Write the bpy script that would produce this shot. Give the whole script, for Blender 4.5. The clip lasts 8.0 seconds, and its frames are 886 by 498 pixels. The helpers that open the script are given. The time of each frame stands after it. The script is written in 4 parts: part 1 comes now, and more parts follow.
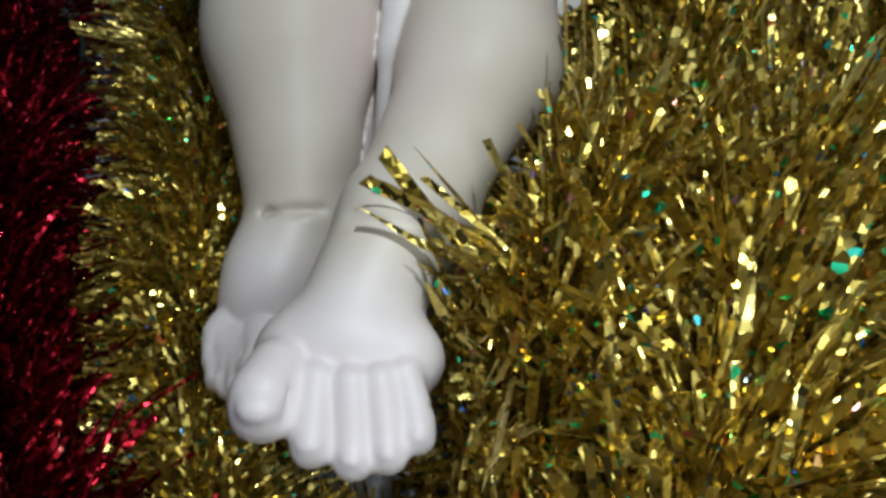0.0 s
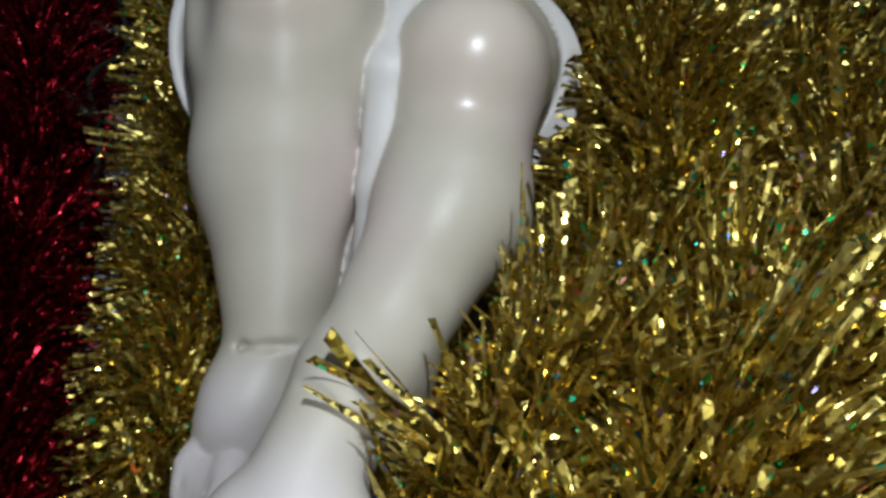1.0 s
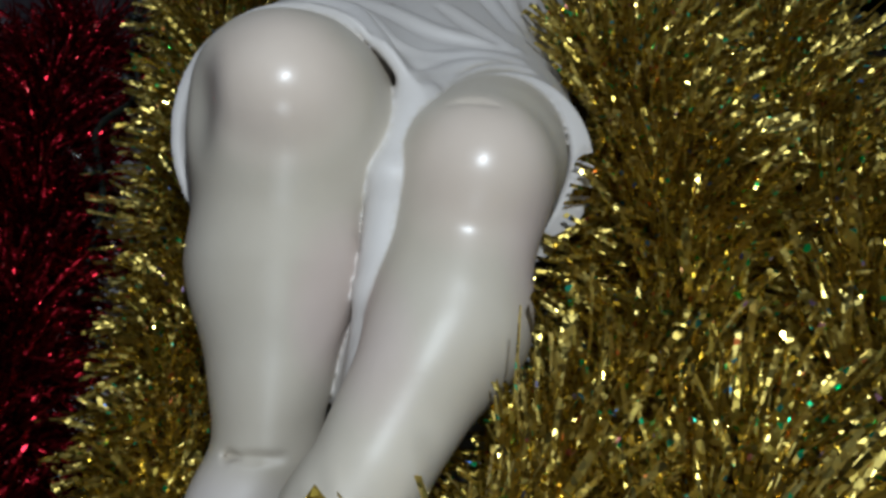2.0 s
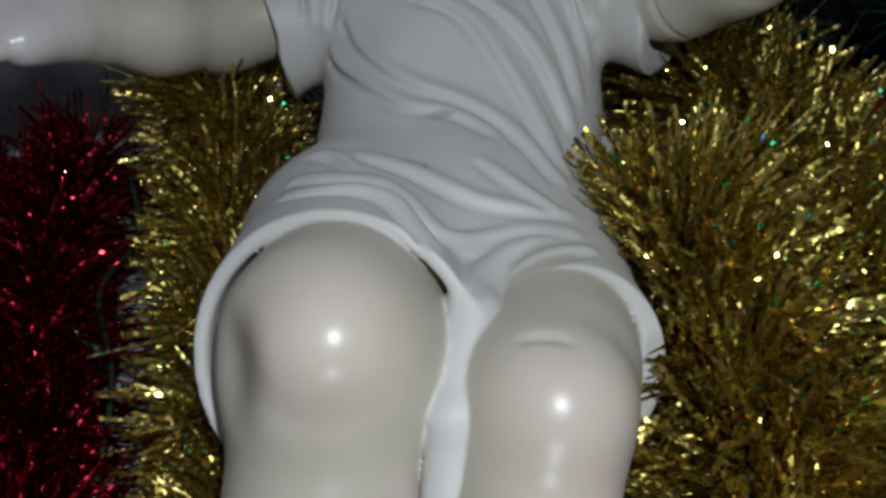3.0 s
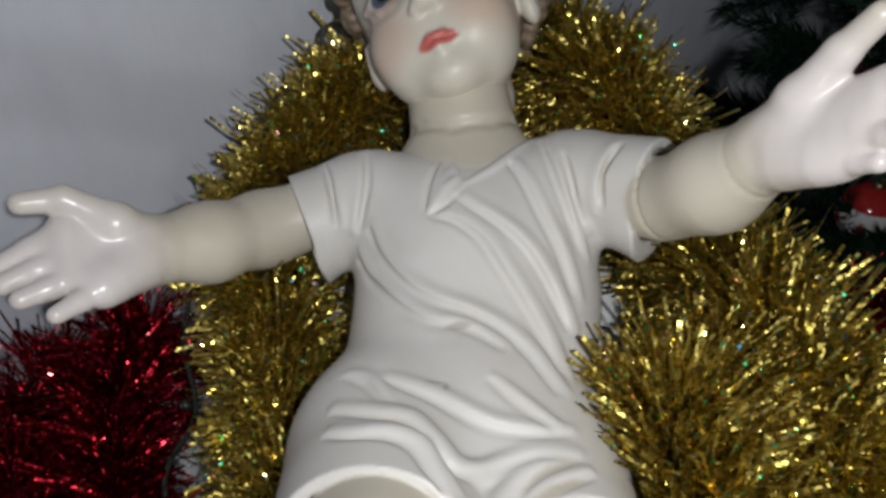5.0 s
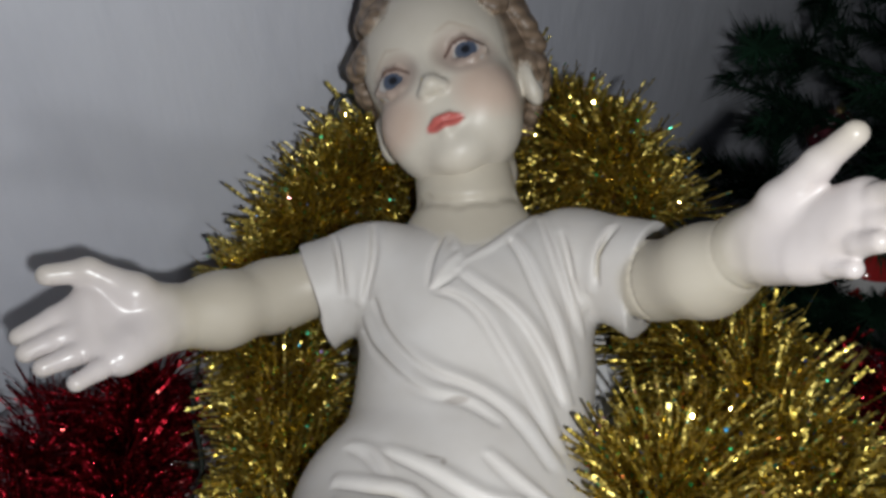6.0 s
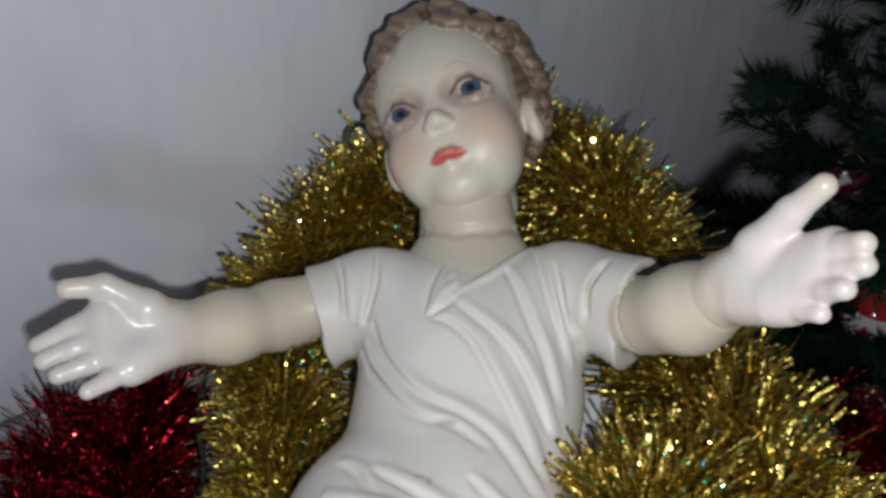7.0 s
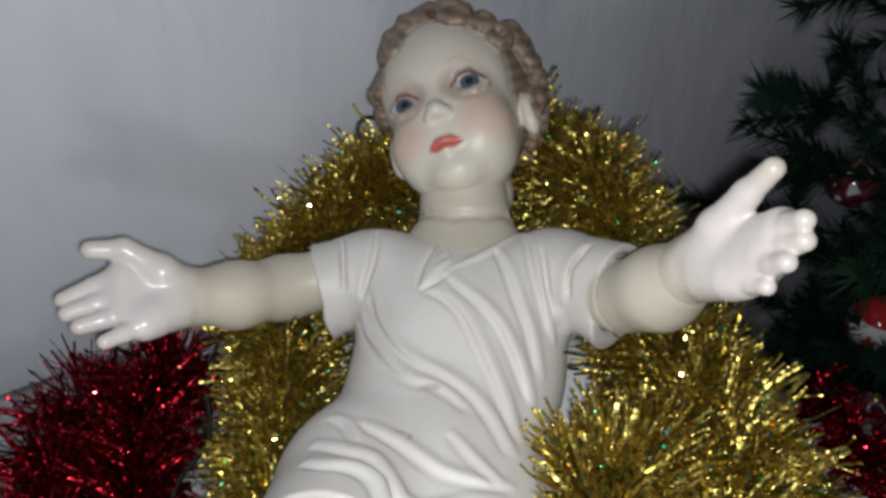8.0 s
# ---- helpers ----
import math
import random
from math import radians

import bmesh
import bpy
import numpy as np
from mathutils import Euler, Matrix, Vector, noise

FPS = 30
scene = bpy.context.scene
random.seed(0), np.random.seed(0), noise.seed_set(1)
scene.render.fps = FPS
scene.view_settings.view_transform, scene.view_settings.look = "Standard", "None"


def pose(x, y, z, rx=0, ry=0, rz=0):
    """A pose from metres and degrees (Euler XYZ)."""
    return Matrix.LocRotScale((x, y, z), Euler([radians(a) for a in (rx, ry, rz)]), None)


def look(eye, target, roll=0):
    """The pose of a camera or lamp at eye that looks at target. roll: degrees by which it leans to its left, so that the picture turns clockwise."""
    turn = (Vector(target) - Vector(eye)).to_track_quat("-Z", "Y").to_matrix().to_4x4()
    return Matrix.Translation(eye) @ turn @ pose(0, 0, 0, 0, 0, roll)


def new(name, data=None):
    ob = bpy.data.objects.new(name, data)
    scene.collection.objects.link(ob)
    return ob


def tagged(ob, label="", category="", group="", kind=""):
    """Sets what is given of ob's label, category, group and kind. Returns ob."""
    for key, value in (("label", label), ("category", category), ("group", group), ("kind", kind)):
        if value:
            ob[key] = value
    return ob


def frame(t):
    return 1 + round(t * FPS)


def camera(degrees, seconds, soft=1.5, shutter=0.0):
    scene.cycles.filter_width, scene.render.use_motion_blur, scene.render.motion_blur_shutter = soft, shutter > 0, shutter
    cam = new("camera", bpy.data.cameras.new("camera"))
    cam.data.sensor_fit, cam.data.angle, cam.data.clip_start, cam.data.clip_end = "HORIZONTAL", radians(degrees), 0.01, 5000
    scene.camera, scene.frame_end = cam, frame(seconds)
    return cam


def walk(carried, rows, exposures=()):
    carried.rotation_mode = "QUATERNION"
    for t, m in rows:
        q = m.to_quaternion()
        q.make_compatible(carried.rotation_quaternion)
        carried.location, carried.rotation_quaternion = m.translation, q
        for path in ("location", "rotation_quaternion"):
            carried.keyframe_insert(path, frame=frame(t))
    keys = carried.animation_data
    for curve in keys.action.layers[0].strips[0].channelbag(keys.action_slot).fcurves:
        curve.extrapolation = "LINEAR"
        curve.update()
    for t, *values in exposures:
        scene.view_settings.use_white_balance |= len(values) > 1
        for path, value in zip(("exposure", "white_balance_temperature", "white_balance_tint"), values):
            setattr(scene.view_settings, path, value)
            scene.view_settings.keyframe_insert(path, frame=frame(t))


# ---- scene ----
cam = camera(64.2, 8.0, 3.2)
PATH = [
    (0, (-0.02343, -0.07046, 0.19039), (0.04799, 0.66189, -0.48678), 1.30),
    (0.5, (-0.01047, -0.06226, 0.20890), (0.02401, 0.67421, -0.46669), 0.52),
    (1, (0.00131, -0.04887, 0.22363), (0.00824, 0.69612, -0.44341), -0.26),
    (1.2, (0.00592, -0.04558, 0.22929), (0.00477, 0.69619, -0.44136), -0.17),
    (2.3, (0.00412, 0.00114, 0.26022), (-0.00607, 0.73596, -0.41796), 1.76),
    (2.5, (-0.00414, 0.01744, 0.26954), (-0.00678, 0.75093, -0.41016), 0.84),
    (3, (-0.01694, 0.04914, 0.28194), (-0.01429, 0.78269, -0.39769), -0.60),
    (3.5, (-0.02232, 0.07855, 0.28997), (-0.01308, 0.82040, -0.38053), -1.12),
    (4, (-0.02773, 0.08629, 0.31343), (-0.02984, 0.83356, -0.35109), -2.07),
    (4.5, (-0.02076, 0.07699, 0.34485), (-0.03912, 0.82780, -0.31541), -3.76),
    (5.8, (-0.00911, 0.06525, 0.39347), (-0.04353, 0.85349, -0.22094), -3.19),
    (6, (-0.01100, 0.06807, 0.39701), (-0.04130, 0.86163, -0.21073), -2.53),
    (6.5, (-0.00552, 0.06627, 0.40160), (-0.05875, 0.86641, -0.19585), -1.78),
    (7, (0.00249, 0.05698, 0.41117), (-0.05694, 0.86650, -0.17291), -1.63),
    (7.5, (0.01067, 0.04160, 0.41848), (-0.06450, 0.85490, -0.15849), -1.53),
    (8, (0.02664, 0.02398, 0.41223), (-0.07386, 0.83949, -0.15772), -1.36),
]
EXPOSURES = [(0, 0.24, 5900, 10), (1.2, 0.12, 5850, 10), (2.5, 0.03, 5800, 10), (3.5, 0.22, 6000, 10), (4.5, 0.78, 6400, 12), (6.0, 0.93, 6450, 13), (8.0, 1.01, 6400, 13)]
walk(cam, [(t, look(eye, target, roll)) for t, eye, target, roll in PATH], EXPOSURES)

# ---- light: a phone's flash close to the lens, as two fixed lamps, in a dark room ----
world = bpy.data.worlds.new("room_dark")
world.use_nodes = True
world.node_tree.nodes["Background"].inputs[0].default_value = (0.30, 0.34, 0.42, 1)
world.node_tree.nodes["Background"].inputs[1].default_value = 0.02
scene.world = world


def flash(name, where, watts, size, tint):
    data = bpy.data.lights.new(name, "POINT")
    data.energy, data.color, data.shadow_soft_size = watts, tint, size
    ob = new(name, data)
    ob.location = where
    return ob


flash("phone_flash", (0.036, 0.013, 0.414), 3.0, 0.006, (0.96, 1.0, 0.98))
# added second lamp: stands in for the same flash at its lower start
flash("flash_low_stand_in", (0.010, -0.095, 0.172), 0.45, 0.030, (0.96, 1.0, 0.98))


# ---- materials ----
def material(name):
    m = bpy.data.materials.new(name)
    m.use_nodes = True
    t = m.node_tree
    return m, t, t.nodes["Principled BSDF"]


def node(t, kind, **sockets):
    n = t.nodes.new(kind)
    for k, v in sockets.items():
        n.inputs[k.replace("_", " ")].default_value = v
    return n


def ramp(t, source, stops):
    r = t.nodes.new("ShaderNodeValToRGB")
    while len(r.color_ramp.elements) < len(stops):
        r.color_ramp.elements.new(0.5)
    for e, (p, c) in zip(r.color_ramp.elements, stops):
        e.position, e.color = p, (*c, 1)
    t.links.new(source, r.inputs[0])
    return r.outputs[0]


def bump(t, bsdf, source, strength, distance):
    b = node(t, "ShaderNodeBump", Strength=strength, Distance=distance)
    t.links.new(source, b.inputs["Height"])
    t.links.new(b.outputs[0], bsdf.inputs["Normal"])


def plain(name, color, rough=0.5, metal=0.0, scale=60.0, vary=0.12, relief=0.0):
    m, t, b = material(name)
    co = t.nodes.new("ShaderNodeTexCoord")
    n1 = node(t, "ShaderNodeTexNoise", Scale=scale, Detail=5.0)
    t.links.new(co.outputs["Object"], n1.inputs["Vector"])
    lo = tuple(c * (1 - vary) for c in color)
    hi = tuple(min(1, c * (1 + vary)) for c in color)
    t.links.new(ramp(t, n1.outputs[0], [(0.3, lo), (0.7, hi)]), b.inputs["Base Color"])
    b.inputs["Roughness"].default_value, b.inputs["Metallic"].default_value = rough, metal
    if relief:
        bump(t, b, n1.outputs[0], 0.4, relief)
    return m


def painted_plaster(name):
    """Painted and varnished plaster: the paint's colour and gloss lie in the mesh's colour layer."""
    m, t, b = material(name)
    at = t.nodes.new("ShaderNodeAttribute")
    at.attribute_name = "paint"
    co = t.nodes.new("ShaderNodeTexCoord")
    n1 = node(t, "ShaderNodeTexNoise", Scale=28.0, Detail=4.0)
    n2 = node(t, "ShaderNodeTexNoise", Scale=260.0, Detail=3.0)
    for n in (n1, n2):
        t.links.new(co.outputs["Object"], n.inputs["Vector"])
    mix = t.nodes.new("ShaderNodeMix")
    mix.data_type, mix.blend_type = "RGBA", "MULTIPLY"
    mix.inputs[0].default_value = 1.0
    t.links.new(at.outputs["Color"], mix.inputs[6])
    t.links.new(ramp(t, n1.outputs[0], [(0.3, (0.90, 0.885, 0.865)), (0.7, (1, 1, 1))]), mix.inputs[7])
    t.links.new(mix.outputs[2], b.inputs["Base Color"])
    rr = node(t, "ShaderNodeMapRange")
    rr.inputs["From Min"].default_value, rr.inputs["From Max"].default_value = 0, 1
    rr.inputs["To Min"].default_value, rr.inputs["To Max"].default_value = 0.56, 0.29
    t.links.new(at.outputs["Alpha"], rr.inputs["Value"])
    t.links.new(rr.outputs[0], b.inputs["Roughness"])
    bump(t, b, n2.outputs[0], 0.10, 0.0006)
    return m


def foil(name, deep, bright, odd, rough, rare):
    """Embossed foil cut into strands: every strand has its own shade, tiny facets glint, a few in rainbow colours."""
    m, t, b = material(name)
    g = t.nodes.new("ShaderNodeNewGeometry")
    co = t.nodes.new("ShaderNodeTexCoord")
    base = ramp(t, g.outputs["Random Per Island"], [(0.0, deep), (0.6, tuple(0.5 * (a + b) for a, b in zip(deep, bright))), (1.0, bright)])
    cell = node(t, "ShaderNodeTexVoronoi", Scale=560.0)
    t.links.new(co.outputs["Object"], cell.inputs["Vector"])
    parts = t.nodes.new("ShaderNodeSeparateColor")
    t.links.new(cell.outputs["Color"], parts.inputs[0])
    pick = t.nodes.new("ShaderNodeMath")
    pick.operation = "GREATER_THAN"
    pick.inputs[1].default_value = rare
    t.links.new(parts.outputs[0], pick.inputs[0])
    hue = ramp(t, parts.outputs[1], odd)
    mix = t.nodes.new("ShaderNodeMix")
    mix.data_type = "RGBA"
    t.links.new(pick.outputs[0], mix.inputs[0])
    t.links.new(base, mix.inputs[6])
    t.links.new(hue, mix.inputs[7])
    t.links.new(mix.outputs[2], b.inputs["Base Color"])
    b.inputs["Metallic"].default_value = 1.0
    gloss = t.nodes.new("ShaderNodeMath")
    gloss.operation = "GREATER_THAN"
    gloss.inputs[1].default_value = 0.72
    t.links.new(parts.outputs[2], gloss.inputs[0])
    rr = node(t, "ShaderNodeMapRange")
    rr.inputs["To Min"].default_value, rr.inputs["To Max"].default_value = rough, 0.11
    t.links.new(gloss.outputs[0], rr.inputs["Value"])
    t.links.new(rr.outputs[0], b.inputs["Roughness"])
    off = t.nodes.new("ShaderNodeVectorMath")
    off.operation = "SUBTRACT"
    off.inputs[1].default_value = (0.5, 0.5, 0.5)
    t.links.new(cell.outputs["Color"], off.inputs[0])
    lean = t.nodes.new("ShaderNodeVectorMath")
    lean.operation = "MULTIPLY_ADD"
    lean.inputs[1].default_value = (0.75, 0.75, 0.75)
    t.links.new(off.outputs[0], lean.inputs[0])
    t.links.new(g.outputs["Normal"], lean.inputs[2])
    unit = t.nodes.new("ShaderNodeVectorMath")
    unit.operation = "NORMALIZE"
    t.links.new(lean.outputs[0], unit.inputs[0])
    t.links.new(unit.outputs[0], b.inputs["Normal"])
    return m


M_STATUE = painted_plaster("painted_plaster")
RAINBOW = [(0.0, (0.05, 0.9, 0.35)), (0.45, (0.10, 0.85, 0.55)), (0.65, (0.15, 0.35, 0.95)), (0.85, (0.95, 0.30, 0.08))]
M_GOLD = foil("gold_foil", (0.44, 0.33, 0.058), (0.92, 0.75, 0.22), RAINBOW, 0.40, 0.965)
M_RED = foil("red_foil", (0.10, 0.003, 0.006), (0.42, 0.015, 0.028), [(0.0, (0.9, 0.05, 0.08)), (1.0, (0.95, 0.25, 0.2))], 0.36, 0.99)
M_WIRE = plain("dark_green_cable", (0.012, 0.016, 0.012), 0.45)
M_CORE = plain("twisted_steel_wire", (0.25, 0.22, 0.14), 0.35, 1.0)
M_CLOTH = plain("white_cotton", (0.74, 0.74, 0.76), 0.9, 0, 900.0, 0.08, 0.0006)
M_WOOD = plain("dark_stained_wood", (0.12, 0.06, 0.03), 0.45, 0, 24.0, 0.3)
M_FLOOR = plain("grey_cement_floor", (0.30, 0.29, 0.28), 0.6, 0, 9.0, 0.25, 0.002)
M_NEEDLE = plain("dark_green_needles", (0.006, 0.024, 0.012), 0.8, 0, 40.0, 0.5)
M_NEEDLE.node_tree.nodes["Principled BSDF"].inputs["Specular IOR Level"].default_value = 0.15
M_BARK = plain("brown_bark", (0.06, 0.04, 0.03), 0.8)


def wall_paint():
    m, t, b = material("painted_wall")
    co = t.nodes.new("ShaderNodeTexCoord")
    mp = t.nodes.new("ShaderNodeMapping")
    mp.inputs["Scale"].default_value = (1.0, 1.0, 0.35)
    t.links.new(co.outputs["Object"], mp.inputs[0])
    n1 = node(t, "ShaderNodeTexNoise", Scale=9.0, Detail=6.0, Roughness=0.6)
    n2 = node(t, "ShaderNodeTexNoise", Scale=45.0, Detail=4.0)
    t.links.new(mp.outputs[0], n1.inputs[0])
    t.links.new(mp.outputs[0], n2.inputs[0])
    t.links.new(ramp(t, n1.outputs[0], [(0.25, (0.52, 0.53, 0.59)), (0.5, (0.60, 0.61, 0.67)), (0.8, (0.65, 0.66, 0.71))]), b.inputs["Base Color"])
    b.inputs["Roughness"].default_value = 0.48
    bump(t, b, n2.outputs[0], 0.7, 0.003)
    return m


M_WALL = wall_paint()


# ---- mesh helpers ----
def mesh_of(name, bm, mat, smooth=True):
    me = bpy.data.meshes.new(name)
    bm.to_mesh(me)
    bm.free()
    me.materials.append(mat)
    if smooth:
        me.polygons.foreach_set("use_smooth", [True] * len(me.polygons))
    return me


def part(name, bm, mat, parent=None, label="", smooth=True):
    ob = new(name, mesh_of(name, bm, mat, smooth))
    ob.parent = parent
    return tagged(ob, label)


def box(sx, sy, sz, at=(0, 0, 0), bevel=0.0):
    bm = bmesh.new()
    bmesh.ops.create_cube(bm, size=1, matrix=Matrix.Translation(at) @ Matrix.Diagonal((sx, sy, sz, 1)))
    if bevel:
        bmesh.ops.bevel(bm, geom=bm.edges[:], offset=bevel, segments=2, affect="EDGES")
    return bm


def smooth_line(points, step):
    """Points along a Catmull-Rom curve through the given ones, about step apart."""
    p = [Vector(q) for q in points]
    p = [2 * p[0] - p[1], *p, 2 * p[-1] - p[-2]]
    out = []
    for a, b, c, d in zip(p, p[1:], p[2:], p[3:]):
        n = max(2, int((c - b).length / step))
        for i in range(n):
            s = i / n
            out.append(0.5 * (2 * b + (c - a) * s + (2 * a - 5 * b + 4 * c - d) * s * s + (3 * b - 3 * c + d - a) * s**3))
    return out + [p[-2]]


def tube(points, r, sides=8):
    bm, rings = bmesh.new(), []
    for i, p in enumerate(points):
        ahead = (points[min(i + 1, len(points) - 1)] - points[max(i - 1, 0)]).normalized()
        x = ahead.orthogonal().normalized()
        if rings:
            x = (last - ahead * last.dot(ahead)).normalized()
        last, y = x, ahead.cross(x)
        rr = r(i / max(1, len(points) - 1)) if callable(r) else r
        rings.append([bm.verts.new(p + rr * (math.cos(a) * x + math.sin(a) * y)) for a in (2 * math.pi * k / sides for k in range(sides))])
    for one, two in zip(rings, rings[1:]):
        for k in range(sides):
            bm.faces.new((one[k], one[(k + 1) % sides], two[(k + 1) % sides], two[k]))
    bm.faces.new(rings[0][::-1]), bm.faces.new(rings[-1])
    return bm


# ---- the room ----
ALONG, INTO = Vector((0.809, 0.588, 0)), Vector((0.588, -0.809, 0))   # along the wall, and from it into the room
CORNER = Vector((-0.322, 0.434, 0))                                    # where the table meets the wall
FLOOR_Z, CEIL_Z = -0.76, 1.75
TURN = math.atan2(ALONG.y, ALONG.x)


def in_room(u, n, z):
    return CORNER + u * ALONG + n * INTO + Vector((0, 0, z))


def slab(name, u0, u1, n0, n1, z0, z1, mat, label, category):
    ob = part(name, box(u1 - u0, n1 - n0, z1 - z0), mat, None, label, smooth=False)
    ob.matrix_world = Matrix.Translation(in_room((u0 + u1) / 2, (n0 + n1) / 2, (z0 + z1) / 2)) @ Matrix.Rotation(TURN, 4, "Z")
    return tagged(ob, "", category, "", "structure")


slab("wall_north", -1.6, 2.4, -0.12, 0.0, FLOOR_Z, CEIL_Z, M_WALL, "pale grey painted plaster wall with faint trowel marks", "wall")
slab("wall_west", -1.72, -1.6, -0.12, 3.2, FLOOR_Z, CEIL_Z, M_WALL, "pale grey painted plaster wall in the dark", "wall")
slab("wall_east", 2.4, 2.52, -0.12, 3.2, FLOOR_Z, CEIL_Z, M_WALL, "pale grey painted plaster wall in the dark", "wall")
slab("wall_south", -1.6, 2.4, 3.08, 3.2, FLOOR_Z, CEIL_Z, M_WALL, "pale grey painted plaster wall in the dark", "wall")
slab("floor", -1.6, 2.4, 0.0, 3.08, FLOOR_Z - 0.1, FLOOR_Z, M_FLOOR, "grey cement floor in the dark", "floor")
slab("ceiling", -1.72, 2.52, -0.12, 3.2, CEIL_Z, CEIL_Z + 0.1, M_WALL, "plain painted ceiling in the dark", "ceiling")

# ---- the table with its cloth ----
U0, U1, N0, N1 = -0.30, 0.46, 0.006, 0.74


def table():
    top = new("side_table")
    tagged(top, "dark wooden side table under a white cloth, against the wall", "table")
    top.matrix_world = Matrix.Translation(in_room((U0 + U1) / 2, (N0 + N1) / 2, 0)) @ Matrix.Rotation(TURN, 4, "Z")
    w, d = U1 - U0, N1 - N0
    part("tabletop", box(w - 0.02, d - 0.02, 0.026, (0, 0, -0.0175), 0.003), M_WOOD, top)
    for sx in (-1, 1):
        for sy in (-1, 1):
            part("leg", box(0.045, 0.045, 0.7295, (sx * (w / 2 - 0.05), sy * (d / 2 - 0.05), FLOOR_Z + 0.36475), 0.003), M_WOOD, top)
    return top


def tablecloth():
    """A sheet that lies on the tabletop and hangs a little over its free edges in soft waves."""
    bm, n = bmesh.new(), 70
    w, d = U1 - U0, N1 - N0
    over, grid = 0.16, []
    for j in range(n + 1):
        row = []
        for i in range(n + 1):
            x = -w / 2 - over + (w + 2 * over) * i / n
            y = -d / 2 - over + (d + over - 0.004) * j / n
            fall = max(abs(x) - w / 2, -y - d / 2, 0)
            wave = 0.012 * math.sin(34 * (x + y)) * min(1, fall / 0.08)
            px = max(-w / 2 - 0.003, min(w / 2 + 0.003, x)) + (wave if abs(x) > w / 2 else 0)
            py = max(-d / 2 - 0.003, y) + (wave if y < -d / 2 else 0)
            row.append(bm.verts.new((px, py, -fall + 0.0012 * noise.noise((x * 14, y * 14, 0)))))
        grid.append(row)
    for a, b in zip(grid, grid[1:]):
        for i in range(n):
            bm.faces.new((a[i], a[i + 1], b[i + 1], b[i]))
    bmesh.ops.solidify(bm, geom=bm.faces[:], thickness=0.0015)
    ob = part("tablecloth", bm, M_CLOTH, None, "plain white cotton cloth spread over the side table")
    ob.matrix_world = Matrix.Translation(in_room((U0 + U1) / 2, (N0 + N1) / 2, 0)) @ Matrix.Rotation(TURN, 4, "Z")
    return tagged(ob, "", "tablecloth")


table()
tablecloth()

# ---- the statue's measures ----
EYES = Vector((-0.0305, 0.4655, 0.2285))
HEAD_FORWARD, HEAD_LEFT = (-0.2671, -0.6009, 0.7534), (0.9029, -0.0009, 0.4298)
# folds of the tunic, seen from above: height, then (x, y) along each
CHEST_FOLDS = [
    [0.0020, (-0.0119, 0.3677), (-0.0016, 0.3582), (0.0111, 0.3492), (0.0211, 0.3400), (0.0306, 0.3270), (0.0400, 0.3090)],
    [0.0022, (-0.0234, 0.3585), (-0.0114, 0.3535), (0.0000, 0.3435), (0.0080, 0.3310), (0.0160, 0.3180), (0.0250, 0.3020), (0.0330, 0.2830)],
    [0.0016, (0.0150, 0.3960), (0.0230, 0.3800), (0.0310, 0.3600), (0.0390, 0.3432), (0.0450, 0.3250)],
    [0.0015, (0.0359, 0.4073), (0.0410, 0.3790), (0.0475, 0.3600), (0.0517, 0.3480)],
    [0.0021, (-0.0582, 0.3661), (-0.0520, 0.3489), (-0.0381, 0.3273), (-0.0240, 0.3157), (-0.0075, 0.3085), (0.0075, 0.2995), (0.0190, 0.2880), (0.0300, 0.2700)],
    [0.0017, (-0.0660, 0.3594), (-0.0582, 0.3414), (-0.0442, 0.3199), (-0.0290, 0.3062), (-0.0100, 0.3007), (0.0060, 0.2900)],
]
WAIST_FOLDS = [
    [0.0018, (-0.0474, 0.2705), (-0.0267, 0.2605), (-0.0142, 0.2530), (-0.0010, 0.2472), (0.0160, 0.2455), (0.0290, 0.2470)],
    [0.0011, (-0.0009, 0.2700), (0.0115, 0.2577), (0.0238, 0.2481)],
    [0.0013, (-0.0650, 0.2760), (-0.0560, 0.2690), (-0.0470, 0.2560)],
    [0.0019, (-0.0690, 0.2550), (-0.0610, 0.2515), (-0.0486, 0.2470), (-0.0374, 0.2440), (-0.0279, 0.2330), (-0.0205, 0.2235), (-0.0115, 0.2230), (0.0000, 0.2290), (0.0144, 0.2342), (0.0300, 0.2345)],
]
LAP_FOLDS = [
    [0.0018, (-0.0680, 0.2390), (-0.0576, 0.2350), (-0.0435, 0.2330), (-0.0331, 0.2275), (-0.0260, 0.2155), (-0.0190, 0.2060)],
    [0.0018, (0.0240, 0.2303), (0.0094, 0.2240), (-0.0027, 0.2107), (-0.0090, 0.1968)],
    [0.0012, (0.0330, 0.2250), (0.0190, 0.2180), (0.0075, 0.2110)],
]
SLEEVE_FOLDS = [
    [0.0012, (-0.0850, 0.4040), (-0.0800, 0.3880), (-0.0762, 0.3690)],
    [0.0013, (-0.0672, 0.4080), (-0.0660, 0.3850), (-0.0705, 0.3670)],
    [0.0012, (0.0690, 0.3840), (0.0590, 0.3720), (0.0570, 0.3610)],
    [0.0013, (0.0470, 0.3900), (0.0510, 0.3700), (0.0545, 0.3600)],
]

